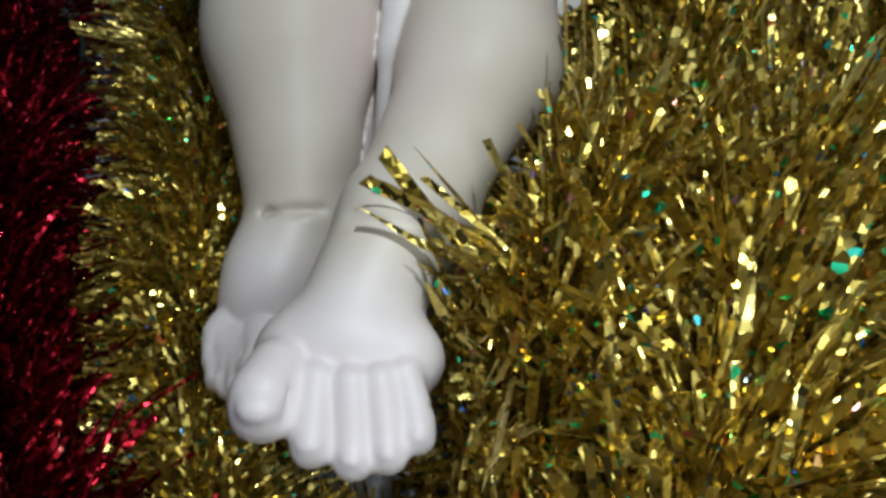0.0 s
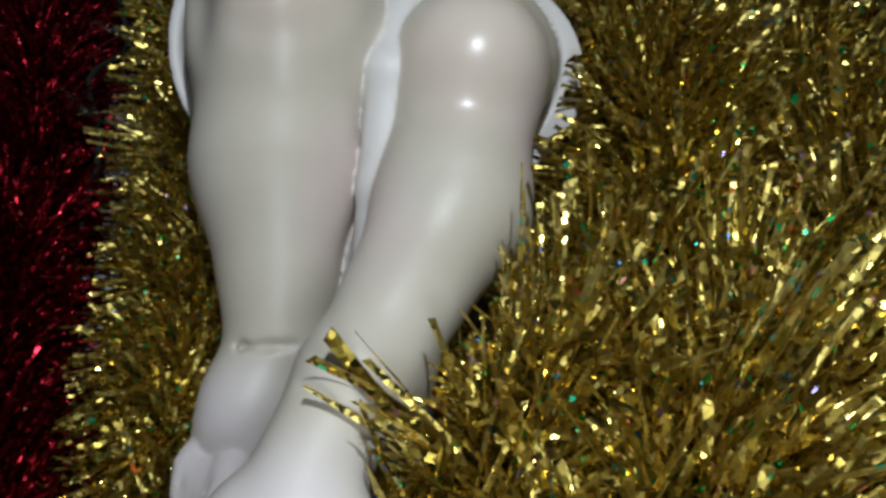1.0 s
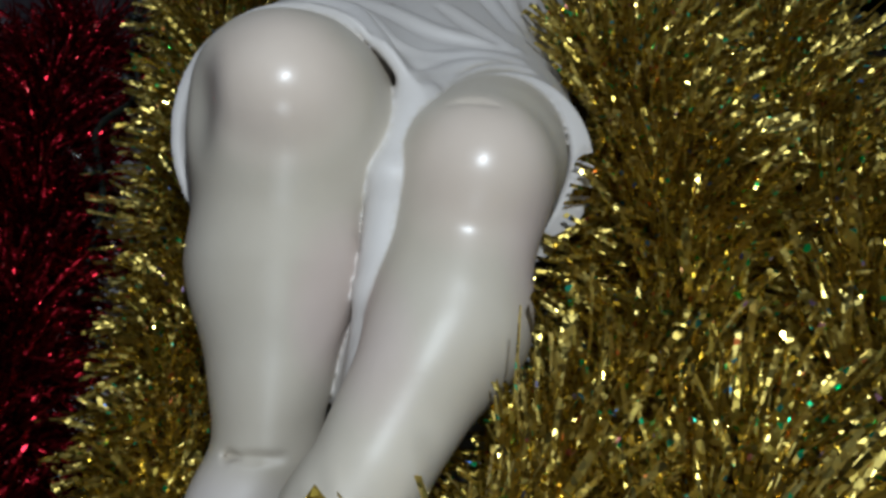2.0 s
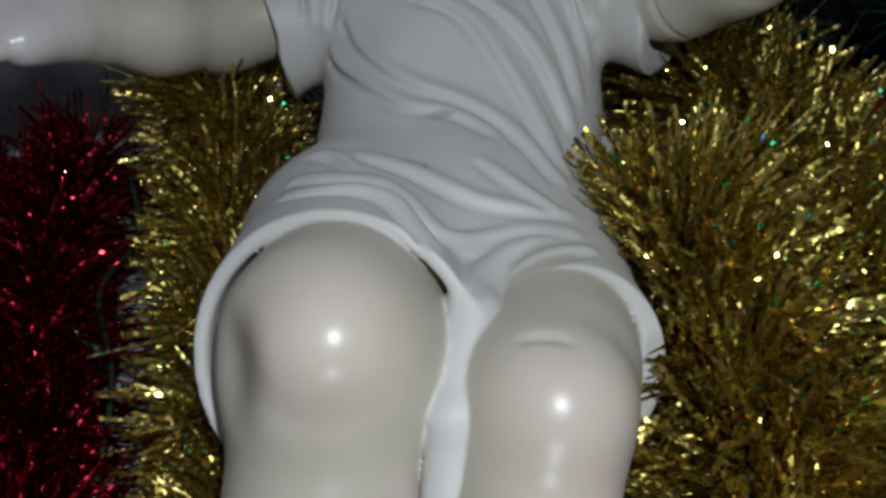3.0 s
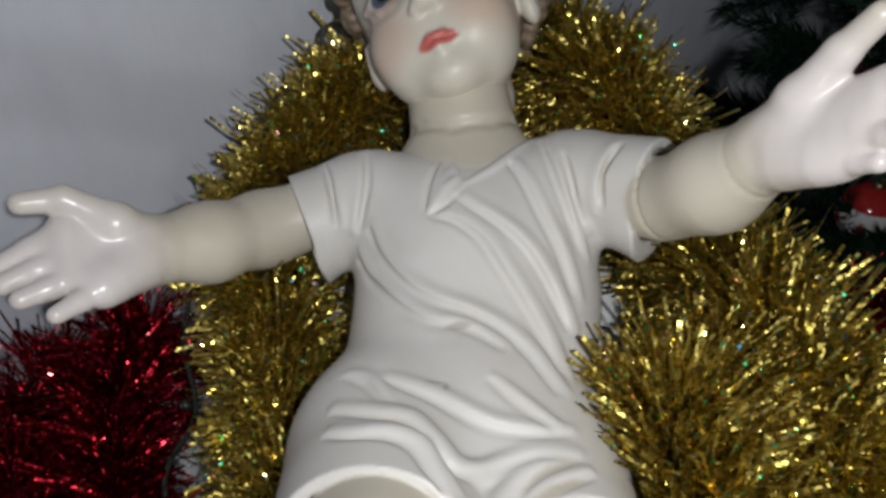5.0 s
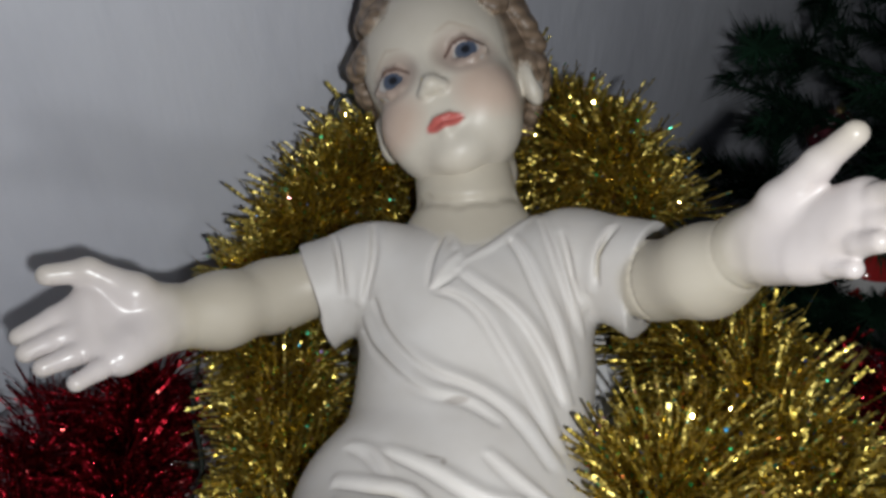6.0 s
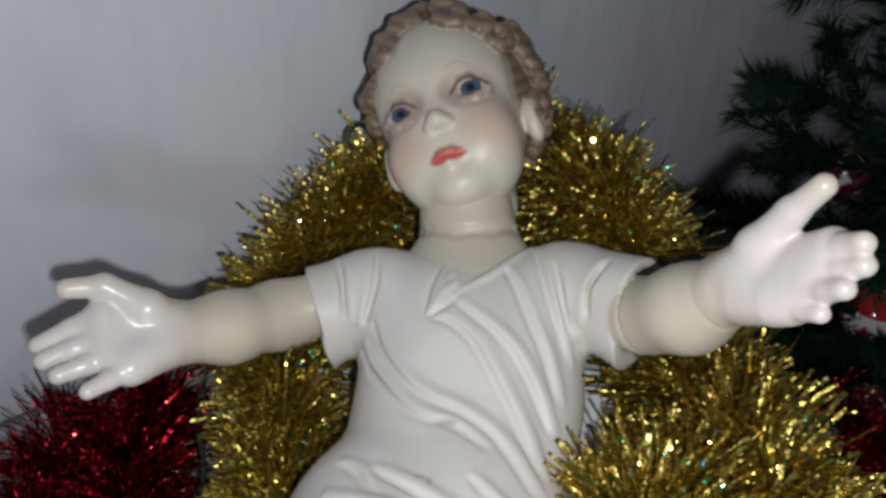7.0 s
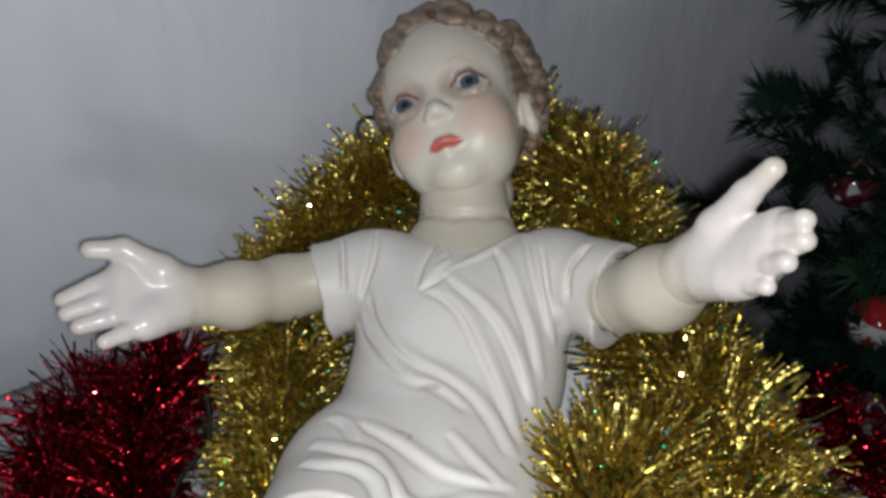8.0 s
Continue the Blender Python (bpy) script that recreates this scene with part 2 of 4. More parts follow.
# ---- the statue: solid shapes blended into one another, then skinned as one mesh ----
class Clay:
    """A block of clay: layers of signed distances on a grid, in which shapes are blended."""

    def __init__(self, low, high, step, layers):
        self.low, self.step = np.array(low, float), step
        self.axes = [np.arange(a, b, step) for a, b in zip(low, high)]
        self.layer = {n: np.full([len(a) for a in self.axes], 0.05, np.float32) for n in layers}

    def window(self, low, high):
        cut = []
        for n in range(3):
            i = max(0, int((low[n] - self.low[n]) / self.step))
            j = min(len(self.axes[n]), int((high[n] - self.low[n]) / self.step) + 2)
            if j <= i:
                return None, None
            cut.append(slice(i, j))
        xyz = [self.axes[n][cut[n]] for n in range(3)]
        return tuple(cut), (xyz[0][:, None, None], xyz[1][None, :, None], xyz[2][None, None, :])

    def put(self, name, cut, d, k, away=False):
        a = self.layer[name][cut]
        if away:
            h = np.maximum(k - np.abs(a + d), 0) / k
            self.layer[name][cut] = np.maximum(a, -d) + h * h * k / 4
        else:
            h = np.maximum(k - np.abs(a - d), 0) / k
            self.layer[name][cut] = np.minimum(a, d) - h * h * k / 4

    def cone(self, name, a, b, ra, rb, k=0.006, away=False, keep=None):
        a, b = np.array(a, float), np.array(b, float)
        m = max(ra, rb) + 2 * k + 0.004
        cut, p = self.window(np.minimum(a, b) - m, np.maximum(a, b) + m)
        if cut is None:
            return
        ab = b - a
        s = np.clip(sum((p[n] - a[n]) * ab[n] for n in range(3)) / max(ab @ ab, 1e-12), 0, 1)
        d = np.sqrt(sum((p[n] - a[n] - s * ab[n]) ** 2 for n in range(3))) - (ra + (rb - ra) * s)
        if keep is not None:
            at, n = np.array(keep[0]), np.array(keep[1]) / np.linalg.norm(keep[1])
            d = np.maximum(d, sum((p[i] - at[i]) * n[i] for i in range(3)))
        self.put(name, cut, d.astype(np.float32), k, away)

    def ball(self, name, c, r, k=0.006, turn=None, away=False):
        c, r = np.array(c, float), np.array(r, float)
        m = r.max() + 2 * k + 0.004
        cut, p = self.window(c - m, c + m)
        if cut is None:
            return
        q = [p[n] - c[n] for n in range(3)]
        if turn is not None:
            q = [sum(q[n] * turn[n][i] for n in range(3)) for i in range(3)]
        k0 = np.sqrt(sum((q[n] / r[n]) ** 2 for n in range(3)))
        k1 = np.sqrt(sum((q[n] / r[n] ** 2) ** 2 for n in range(3))) + 1e-9
        self.put(name, cut, (k0 * (k0 - 1) / k1).astype(np.float32), k, away)

    def line(self, name, points, r, k=0.004, away=False, taper=True):
        n = len(points) - 1
        for i in range(n):
            ra, rb = (r * (0.45 + 0.55 * math.sin(math.pi * (s / n) ** 0.8)) if taper else r for s in (i, i + 1))
            self.cone(name, points[i], points[i + 1], ra, rb, k, away)

    def ring(self, name, c, n, radius, r, k=0.004, away=False):
        """A closed ridge (or crease) round a limb."""
        c, n = Vector(c), Vector(n).normalized()
        x = n.orthogonal().normalized()
        y = n.cross(x)
        at = [c + radius * (math.cos(a) * x + math.sin(a) * y) for a in (2 * math.pi * i / 24 for i in range(25))]
        self.line(name, [tuple(q) for q in at], r, k, away, taper=False)

    def top(self, name, x, y, guess):
        """The height of a layer's upper surface over (x, y)."""
        i, j = int((x - self.low[0]) / self.step), int((y - self.low[1]) / self.step)
        inside = np.nonzero(self.layer[name][i, j] < 0)[0]
        if not len(inside):
            return guess
        n = min(inside[-1], len(self.axes[2]) - 2)
        low, high = self.layer[name][i, j, n], self.layer[name][i, j, n + 1]
        return self.axes[2][n] + self.step * float(low / min(low - high, -1e-6))

    def fold(self, name, xy, r, k=0.004, sink=0.0, away=False):
        """A ridge (or a groove) of cloth along a line given from above."""
        line = smooth_line([(x, y, 0) for x, y in xy], 0.004)
        pts = [(p.x, p.y, self.top(name, p.x, p.y, 0.1) - sink) for p in line]
        z = np.array([p[2] for p in pts])
        for _ in range(8):
            z[1:-1] = (z[:-2] + z[1:-1] + z[2:]) / 3
        at = np.array([(p[0], p[1], zz) for p, zz in zip(pts, z)])
        m = r + 2 * k + 0.004
        cut, grid = self.window(at.min(0) - m, at.max(0) + m)
        if cut is None:
            return
        d, n = np.full([g.size for g in grid], 0.05), len(at) - 1
        for i in range(n):
            part_cut, p = self.window(np.minimum(at[i], at[i + 1]) - m, np.maximum(at[i], at[i + 1]) + m)
            if part_cut is None:
                continue
            here = tuple(slice(a.start - b.start, a.stop - b.start) for a, b in zip(part_cut, cut))
            ab = at[i + 1] - at[i]
            f = np.clip(sum((p[q] - at[i][q]) * ab[q] for q in range(3)) / max(ab @ ab, 1e-12), 0, 1)
            thick = r * (0.35 + 0.65 * np.sin(np.pi * ((i + f) / n)) ** 0.7)
            gap = np.sqrt(sum((p[q] - at[i][q] - f * ab[q]) ** 2 for q in range(3))) - thick
            d[here] = np.minimum(d[here], gap)
        self.put(name, cut, d.astype(np.float32), k, away)

    def skin(self, field, smooth):
        """Vertices and faces of the zero surface of a field (surface nets)."""
        s = field < 0
        count = sum(s[i : i + s.shape[0] - 1, j : j + s.shape[1] - 1, l : l + s.shape[2] - 1].astype(np.int8) for i in (0, 1) for j in (0, 1) for l in (0, 1))
        cells = np.argwhere((count > 0) & (count < 8))
        number = np.full(count.shape, -1, np.int32)
        number[tuple(cells.T)] = np.arange(len(cells))
        total, hits = np.zeros((len(cells), 3)), np.zeros(len(cells))
        corners = [(i, j, l) for i in (0, 1) for j in (0, 1) for l in (0, 1)]
        for a in corners:
            for n in range(3):
                if a[n] == 0:
                    b = tuple(v + (m == n) for m, v in enumerate(a))
                    fa, fb = field[tuple((cells + a).T)], field[tuple((cells + b).T)]
                    cross = (fa < 0) != (fb < 0)
                    at = np.where(cross, fa / np.where(cross, fa - fb, 1), 0)
                    spot = np.repeat(np.array(a, float)[None], len(cells), 0)
                    spot[:, n] += at
                    total += spot * cross[:, None]
                    hits += cross
        verts = (cells + total / hits[:, None]) * self.step + self.low
        faces = []
        for n in range(3):
            u, v = (n + 1) % 3, (n + 2) % 3
            lo, hi = [slice(1, -1)] * 3, [slice(1, -1)] * 3
            lo[n], hi[n] = slice(0, -1), slice(1, None)
            f0, f1 = s[tuple(lo)], s[tuple(hi)]
            for flip in (False, True):
                at = np.argwhere((~f0 & f1) if flip else (f0 & ~f1))
                off = np.ones(3, int)
                off[n] = 0
                at = at + off
                eu, ev = np.eye(3, dtype=int)[u], np.eye(3, dtype=int)[v]
                q = [number[tuple((at - d).T)] for d in (eu + ev, ev, 0 * eu, eu)]
                faces.append(np.stack(q[::-1] if flip else q, 1))
        faces = np.concatenate(faces)
        ends = np.concatenate([faces[:, [i, (i + 1) % 4]] for i in range(4)])
        ends = np.concatenate([ends, ends[:, ::-1]])
        near = np.bincount(ends[:, 0], minlength=len(verts))[:, None]
        for _ in range(smooth):
            mean = np.stack([np.bincount(ends[:, 0], verts[ends[:, 1], n], len(verts)) for n in range(3)], 1) / near
            verts = 0.5 * verts + 0.5 * mean
        return verts, faces


def sample(clay, field, verts):
    i = np.clip(np.round((verts - clay.low) / clay.step).astype(int), 0, np.array(field.shape) - 1)
    return field[tuple(i.T)]


def statue_body():
    c = Clay((-0.245, -0.012, 0.004), (0.165, 0.475, 0.285), 0.001, ("skin", "cloth"))
    sk, cl = "skin", "cloth"
    lean = Matrix.Rotation(radians(26), 3, "X")
    # tunic: pelvis, belly, chest
    c.ball(cl, (-0.012, 0.245, 0.070), (0.066, 0.055, 0.048), 0.01)
    c.ball(cl, (-0.012, 0.245, 0.045), (0.064, 0.055, 0.042), 0.02)
    c.ball(cl, (-0.014, 0.298, 0.078), (0.062, 0.062, 0.046), 0.03)
    c.ball(cl, (-0.036, 0.326, 0.082), (0.036, 0.045, 0.034), 0.02)
    c.ball(cl, (0.026, 0.338, 0.084), (0.032, 0.045, 0.036), 0.02)
    c.ball(cl, (-0.058, 0.270, 0.082), (0.034, 0.040, 0.036), 0.02)
    c.ball(cl, (-0.006, 0.372, 0.106), (0.066, 0.062, 0.048), 0.03, lean)
    c.cone(cl, (-0.045, 0.400, 0.118), (-0.070, 0.400, 0.124), 0.034, 0.031, 0.02)
    c.cone(cl, (0.035, 0.400, 0.122), (0.058, 0.398, 0.132), 0.034, 0.031, 0.02)
    # sleeves, open towards the elbows
    for a, b, n, ra in (((-0.062, 0.403, 0.128), (-0.118, 0.381, 0.119), (-0.93, -0.34, -0.12), 0.031), ((0.050, 0.403, 0.135), (0.108, 0.358, 0.147), (0.76, -0.60, 0.16), 0.032)):
        end = np.array(a) + 0.70 * (np.array(b) - np.array(a))
        c.cone(cl, a, b, 0.027, ra, 0.006, keep=(end, n))
        c.cone(cl, end - 0.35 * (np.array(b) - a) + (0, -0.004, -0.010), end + (0, -0.010, -0.013), 0.018, 0.0215, 0.008, keep=(end, n))
        c.cone(cl, end - 0.012 * np.array(n), b, 0.0225, 0.029, 0.002, away=True)
    # tunic over the thighs, with open hems
    right, left = ((-0.053, 0.2125, 0.149), (-0.10, -0.76, 0.63)), ((0.0235, 0.211, 0.127), (0.18, -0.83, 0.53))
    c.cone(cl, (-0.053, 0.258, 0.078), (-0.0485, 0.184, 0.111), 0.046, 0.0450, 0.016, keep=right)
    c.cone(cl, (0.018, 0.255, 0.070), (0.0225, 0.190, 0.094), 0.038, 0.036, 0.016, keep=left)
    c.cone(cl, (-0.0485, 0.209, 0.1000), (-0.0495, 0.160, 0.1215), 0.0395, 0.0415, 0.003, away=True)
    c.cone(cl, (0.020, 0.205, 0.094), (0.018, 0.165, 0.106), 0.0285, 0.0310, 0.003, away=True)
    c.cone(cl, (-0.0075, 0.208, 0.104), (-0.0065, 0.188, 0.114), 0.0160, 0.0110, 0.006)
    c.cone(cl, (-0.008, 0.195, 0.094), (-0.020, 0.125, 0.048), 0.0190, 0.0140, 0.008)
    # its corner, hanging between the knees
    c.cone(cl, (-0.0080, 0.193, 0.120), (-0.0140, 0.163, 0.112), 0.0100, 0.0080, 0.004)
    c.cone(cl, (-0.0140, 0.163, 0.112), (-0.0180, 0.138, 0.084), 0.0080, 0.0070, 0.004)
    c.cone(cl, (-0.0180, 0.138, 0.084), (-0.0215, 0.114, 0.052), 0.0070, 0.0080, 0.004)
    # folds of the tunic: a soft ridge with a sharper valley under it
    for xy in CHEST_FOLDS + WAIST_FOLDS + LAP_FOLDS + SLEEVE_FOLDS:
        h = xy[0]
        c.fold(cl, xy[1:], 2.6 * h, 0.0040, 1.5 * h)
        side = Vector((xy[-1][1] - xy[1][1], xy[1][0] - xy[-1][0])).normalized() * (1.5 * h + 0.0016)
        if side.y > 0 or (abs(side.y) < 0.002 and side.x > 0):
            side = -side
        c.fold(cl, [(x + side.x, y + side.y) for x, y in xy[1:]], 0.0014 + 0.4 * h, 0.0030, -0.0006, away=True)
    # open neck, with a turned-down lapel
    c.cone(cl, (-0.0112, 0.3745, 0.162), (0.0050, 0.4380, 0.176), 0.001, 0.0375, 0.0012, away=True)
    c.cone(cl, (-0.0190, 0.4010, 0.164), (-0.0210, 0.4400, 0.172), 0.001, 0.0235, 0.0012, away=True)
    c.fold(cl, [(-0.0112, 0.3715), (-0.0195, 0.3960), (-0.0430, 0.4220)], 0.0030, 0.0015, 0.0008)
    c.fold(cl, [(-0.0112, 0.3715), (0.0080, 0.3865), (0.0330, 0.4170)], 0.0032, 0.0015, 0.0008)
    for f in (0.0, 0.35, 0.7):
        c.fold(cl, [(-0.0205 + 0.0093 * f, 0.3940 - 0.0225 * f), (-0.0243 + 0.006 * f, 0.3780 - 0.010 * f), (-0.0285 + 0.004 * f, 0.3600 + 0.003 * f)], 0.0028, 0.0020, 0.0008)
    c.fold(cl, [(-0.0225, 0.3950), (-0.0290, 0.3760), (-0.0315, 0.3590)], 0.0014, 0.0016, -0.0003, away=True)
    c.fold(cl, [(-0.0300, 0.3570), (-0.0210, 0.3600), (-0.0110, 0.3680)], 0.0014, 0.0016, -0.0003, away=True)
    # neck and breast
    c.ball(sk, (-0.006, 0.400, 0.120), (0.052, 0.040, 0.039), 0.01)
    c.ball(sk, (-0.006, 0.374, 0.103), (0.060, 0.058, 0.046), 0.01, lean)
    c.cone(sk, (-0.006, 0.424, 0.134), (-0.014, 0.470, 0.183), 0.033, 0.0285, 0.012)
    c.ball(sk, (-0.007, 0.420, 0.130), (0.043, 0.028, 0.031), 0.010)
    c.ring(sk, (-0.0120, 0.4585, 0.1700), (-0.12, 0.62, 0.78), 0.0300, 0.0006, 0.006, away=True)
    c.line(sk, [(-0.0400, 0.4330, 0.1530), (-0.0343, 0.4232, 0.1620), (-0.0146, 0.4115, 0.1680), (0.0072, 0.4148, 0.1680), (0.0210, 0.4290, 0.1600)], 0.0009, 0.006, away=True, taper=False)
    # thighs, knees, shins
    c.cone(sk, (-0.0485, 0.218, 0.097), (-0.0490, 0.188, 0.109), 0.0390, 0.0365, 0.003)
    c.cone(sk, (0.0200, 0.218, 0.092), (0.0185, 0.190, 0.101), 0.0284, 0.0276, 0.003)
    c.cone(sk, (-0.0465, 0.245, 0.094), (-0.049, 0.178, 0.127), 0.0355, 0.0285, 0.003)
    c.cone(sk, (-0.049, 0.178, 0.127), (-0.0530, 0.150, 0.083), 0.0275, 0.0264, 0.012)
    c.cone(sk, (-0.0530, 0.150, 0.083), (-0.052, 0.106, 0.0445), 0.0264, 0.0168, 0.012)
    c.ball(sk, (-0.046, 0.168, 0.1425), (0.0165, 0.0180, 0.0150), 0.008)
    c.ball(sk, (-0.0765, 0.156, 0.142), (0.0090, 0.0140, 0.0140), 0.012, away=True)
    c.cone(sk, (0.0195, 0.245, 0.084), (0.0130, 0.1715, 0.1085), 0.0295, 0.0245, 0.003)
    c.cone(sk, (0.0130, 0.1715, 0.1085), (0.0060, 0.127, 0.0825), 0.0240, 0.0228, 0.012)
    c.cone(sk, (0.0060, 0.127, 0.0825), (-0.0195, 0.069, 0.0740), 0.0228, 0.0150, 0.012)
    c.ball(sk, (0.0140, 0.1600, 0.1190), (0.016, 0.015, 0.014), 0.012)
    c.fold(sk, [(0.004, 0.1715), (0.011, 0.1712), (0.017, 0.169)], 0.0009, 0.0025, 0.0, away=True)
    # right foot
    c.cone(sk, (-0.052, 0.104, 0.041), (-0.0620, 0.080, 0.0305), 0.0170, 0.0150, 0.006)
    c.ball(sk, (-0.050, 0.112, 0.028), (0.014, 0.017, 0.016), 0.01)
    c.ball(sk, (-0.060, 0.088, 0.0400), (0.0130, 0.0150, 0.0110), 0.008)
    toes(c, [(-0.0610, 0.0500, 0.0345), (-0.0682, 0.0500, 0.0328), (-0.0722, 0.0530, 0.0325), (-0.0740, 0.0585, 0.0335), (-0.0748, 0.0645, 0.0345)],
         (0.0066, 0.0044, 0.0041, 0.0039, 0.0037), (-0.0640, 0.080, 0.0350), 0.90)
    # left foot, crossed over it
    c.cone(sk, (-0.0215, 0.067, 0.073), (-0.0345, 0.038, 0.063), 0.0150, 0.0145, 0.008)
    c.cone(sk, (-0.0465, 0.0335, 0.0630), (-0.0215, 0.0300, 0.0640), 0.0095, 0.0090, 0.008)
    c.ball(sk, (-0.014, 0.076, 0.056), (0.014, 0.016, 0.018), 0.01)
    toes(c, [(-0.0511, 0.0165, 0.0685), (-0.0415, 0.0105, 0.0635), (-0.0332, 0.0080, 0.0615), (-0.0260, 0.0085, 0.0620), (-0.0198, 0.0115, 0.0630)],
         (0.0072, 0.0047, 0.0045, 0.0043, 0.0039), (-0.0345, 0.0360, 0.0690), 0.86)
    # creases at the ankles
    c.line(sk, [(-0.067, 0.100, 0.047), (-0.060, 0.0955, 0.0545), (-0.052, 0.0935, 0.0568), (-0.044, 0.095, 0.0555)], 0.0006, 0.003, away=True, taper=False)
    c.line(sk, [(-0.034, 0.058, 0.0840), (-0.0265, 0.0535, 0.0860), (-0.018, 0.053, 0.0850)], 0.0006, 0.003, away=True, taper=False)
    # arms
    c.cone(sk, (-0.070, 0.402, 0.128), (-0.122, 0.381, 0.126), 0.0215, 0.0195, 0.006)
    c.cone(sk, (-0.126, 0.379, 0.126), (-0.145, 0.354, 0.139), 0.0198, 0.0196, 0.012)
    c.cone(sk, (-0.145, 0.354, 0.139), (-0.165, 0.334, 0.152), 0.0196, 0.0160, 0.010)
    c.cone(sk, (0.052, 0.402, 0.136), (0.0880, 0.362, 0.148), 0.0215, 0.0205, 0.006)
    c.cone(sk, (0.0930, 0.355, 0.153), (0.1060, 0.336, 0.175), 0.0212, 0.0215, 0.006)
    c.cone(sk, (0.1060, 0.336, 0.175), (0.1160, 0.320, 0.200), 0.0215, 0.0165, 0.010)
    # hands: wrist, finger roots and tips, thumb
    hand(c, (-0.165, 0.334, 0.153), [(-0.1915, 0.3180, 0.1790), (-0.1895, 0.3095, 0.1715), (-0.1850, 0.3020, 0.1650), (-0.1745, 0.2985, 0.1605)],
         [(-0.2170, 0.3000, 0.1735), (-0.2115, 0.2925, 0.1705), (-0.2015, 0.2855, 0.1680), (-0.1855, 0.2800, 0.1635)], [(-0.1730, 0.3290, 0.1740), (-0.1910, 0.3275, 0.1895), (-0.2055, 0.3195, 0.1940)], (0.0, 0.25, -0.3))
    hand(c, (0.1160, 0.320, 0.200), [(0.1385, 0.2905, 0.2440), (0.1365, 0.2855, 0.2370), (0.1330, 0.2850, 0.2280), (0.1285, 0.2880, 0.2170)],
         [(0.1425, 0.2790, 0.2565), (0.1430, 0.2745, 0.2495), (0.1375, 0.2715, 0.2405), (0.1340, 0.2745, 0.2255)], [(0.1210, 0.3140, 0.2290), (0.1285, 0.3095, 0.2505), (0.1345, 0.3035, 0.2665)], (0.4, 0.5, 0.0))
    c.ring(sk, (0.1145, 0.3225, 0.1965), (0.35, -0.55, 0.80), 0.0184, 0.0004, 0.0025, away=True)
    # crease at the left elbow
    c.ring(sk, (0.0925, 0.3560, 0.1520), (0.50, -0.62, 0.60), 0.0214, 0.0003, 0.0020, away=True)
    return c


def toes(c, tips, radii, instep, spread):
    """Five toes from the big one on, with rounded pads, nails, and clefts between them."""
    sk, mid = "skin", np.array(instep)
    tips = [np.array(q) for q in tips]
    roots = [np.array((mid[0] + spread * (q[0] - mid[0]), q[1] + 0.46 * (mid[1] - q[1]), mid[2] - 0.0005)) for q in tips]
    for root, tip, r in zip(roots, tips, radii):
        c.cone(sk, root, tip + (0, 0.002, 0.0008), 0.96 * r, r, 0.0012)
        c.ball(sk, tip + (0, -0.0012, -0.0006), (0.98 * r, 0.85 * r, 0.9 * r), 0.0015)
        c.ball(sk, tip + (0, -0.45 * r, 0.58 * r), (0.62 * r, 0.50 * r, 0.42 * r), 0.0006)
    for n in range(4):
        a, b = 0.5 * (roots[n] + roots[n + 1]), 0.5 * (tips[n] + tips[n + 1])
        c.cone(sk, 0.60 * a + 0.40 * b + (0, 0, 0.0058), b + (0, -0.004, 0.0030), 0.0002, 0.0011, 0.0016, away=True)


def hand(c, wrist, roots, tips, thumb, back):
    """A child's chubby hand; back: the way from the palm to the back of the hand."""
    sk, w, push = "skin", np.array(wrist), np.array(back) * 0.01
    for n, (root, tip) in enumerate(zip(roots, tips)):
        root, tip = np.array(root), np.array(tip)
        r = (0.0056, 0.0057, 0.0054, 0.0049)[n]
        c.cone(sk, w + push, root + 0.5 * push, 0.0125, 0.0090, 0.008)
        mid = 0.5 * (root + tip) + 0.15 * push
        c.cone(sk, root + 0.3 * push, mid, r + 0.0012, r, 0.0018)
        c.cone(sk, mid, tip, r, r * 0.84, 0.0016)
    a, b, t = (np.array(q) for q in thumb)
    c.cone(sk, 0.5 * (w + a), a, 0.0110, 0.0095, 0.008)
    c.cone(sk, a, b, 0.0092, 0.0066, 0.004)
    c.cone(sk, b, t, 0.0062, 0.0052, 0.003)
    low = np.array(roots[3])
    c.cone(sk, 0.6 * w + 0.4 * low, 0.25 * w + 0.75 * low, 0.0125, 0.0095, 0.006)


# the head's own frame: its left, its crown, its face, and the spot between the eyes
HEAD_F = Vector(HEAD_FORWARD).normalized()
HEAD_X = Vector(HEAD_LEFT)
HEAD_X = (HEAD_X - HEAD_F * HEAD_X.dot(HEAD_F)).normalized()
HEAD_U = HEAD_F.cross(HEAD_X)
HEAD = Matrix.Translation(EYES) @ Matrix((HEAD_X, HEAD_U, HEAD_F)).transposed().to_4x4()
HEAD_BACK = HEAD.inverted()


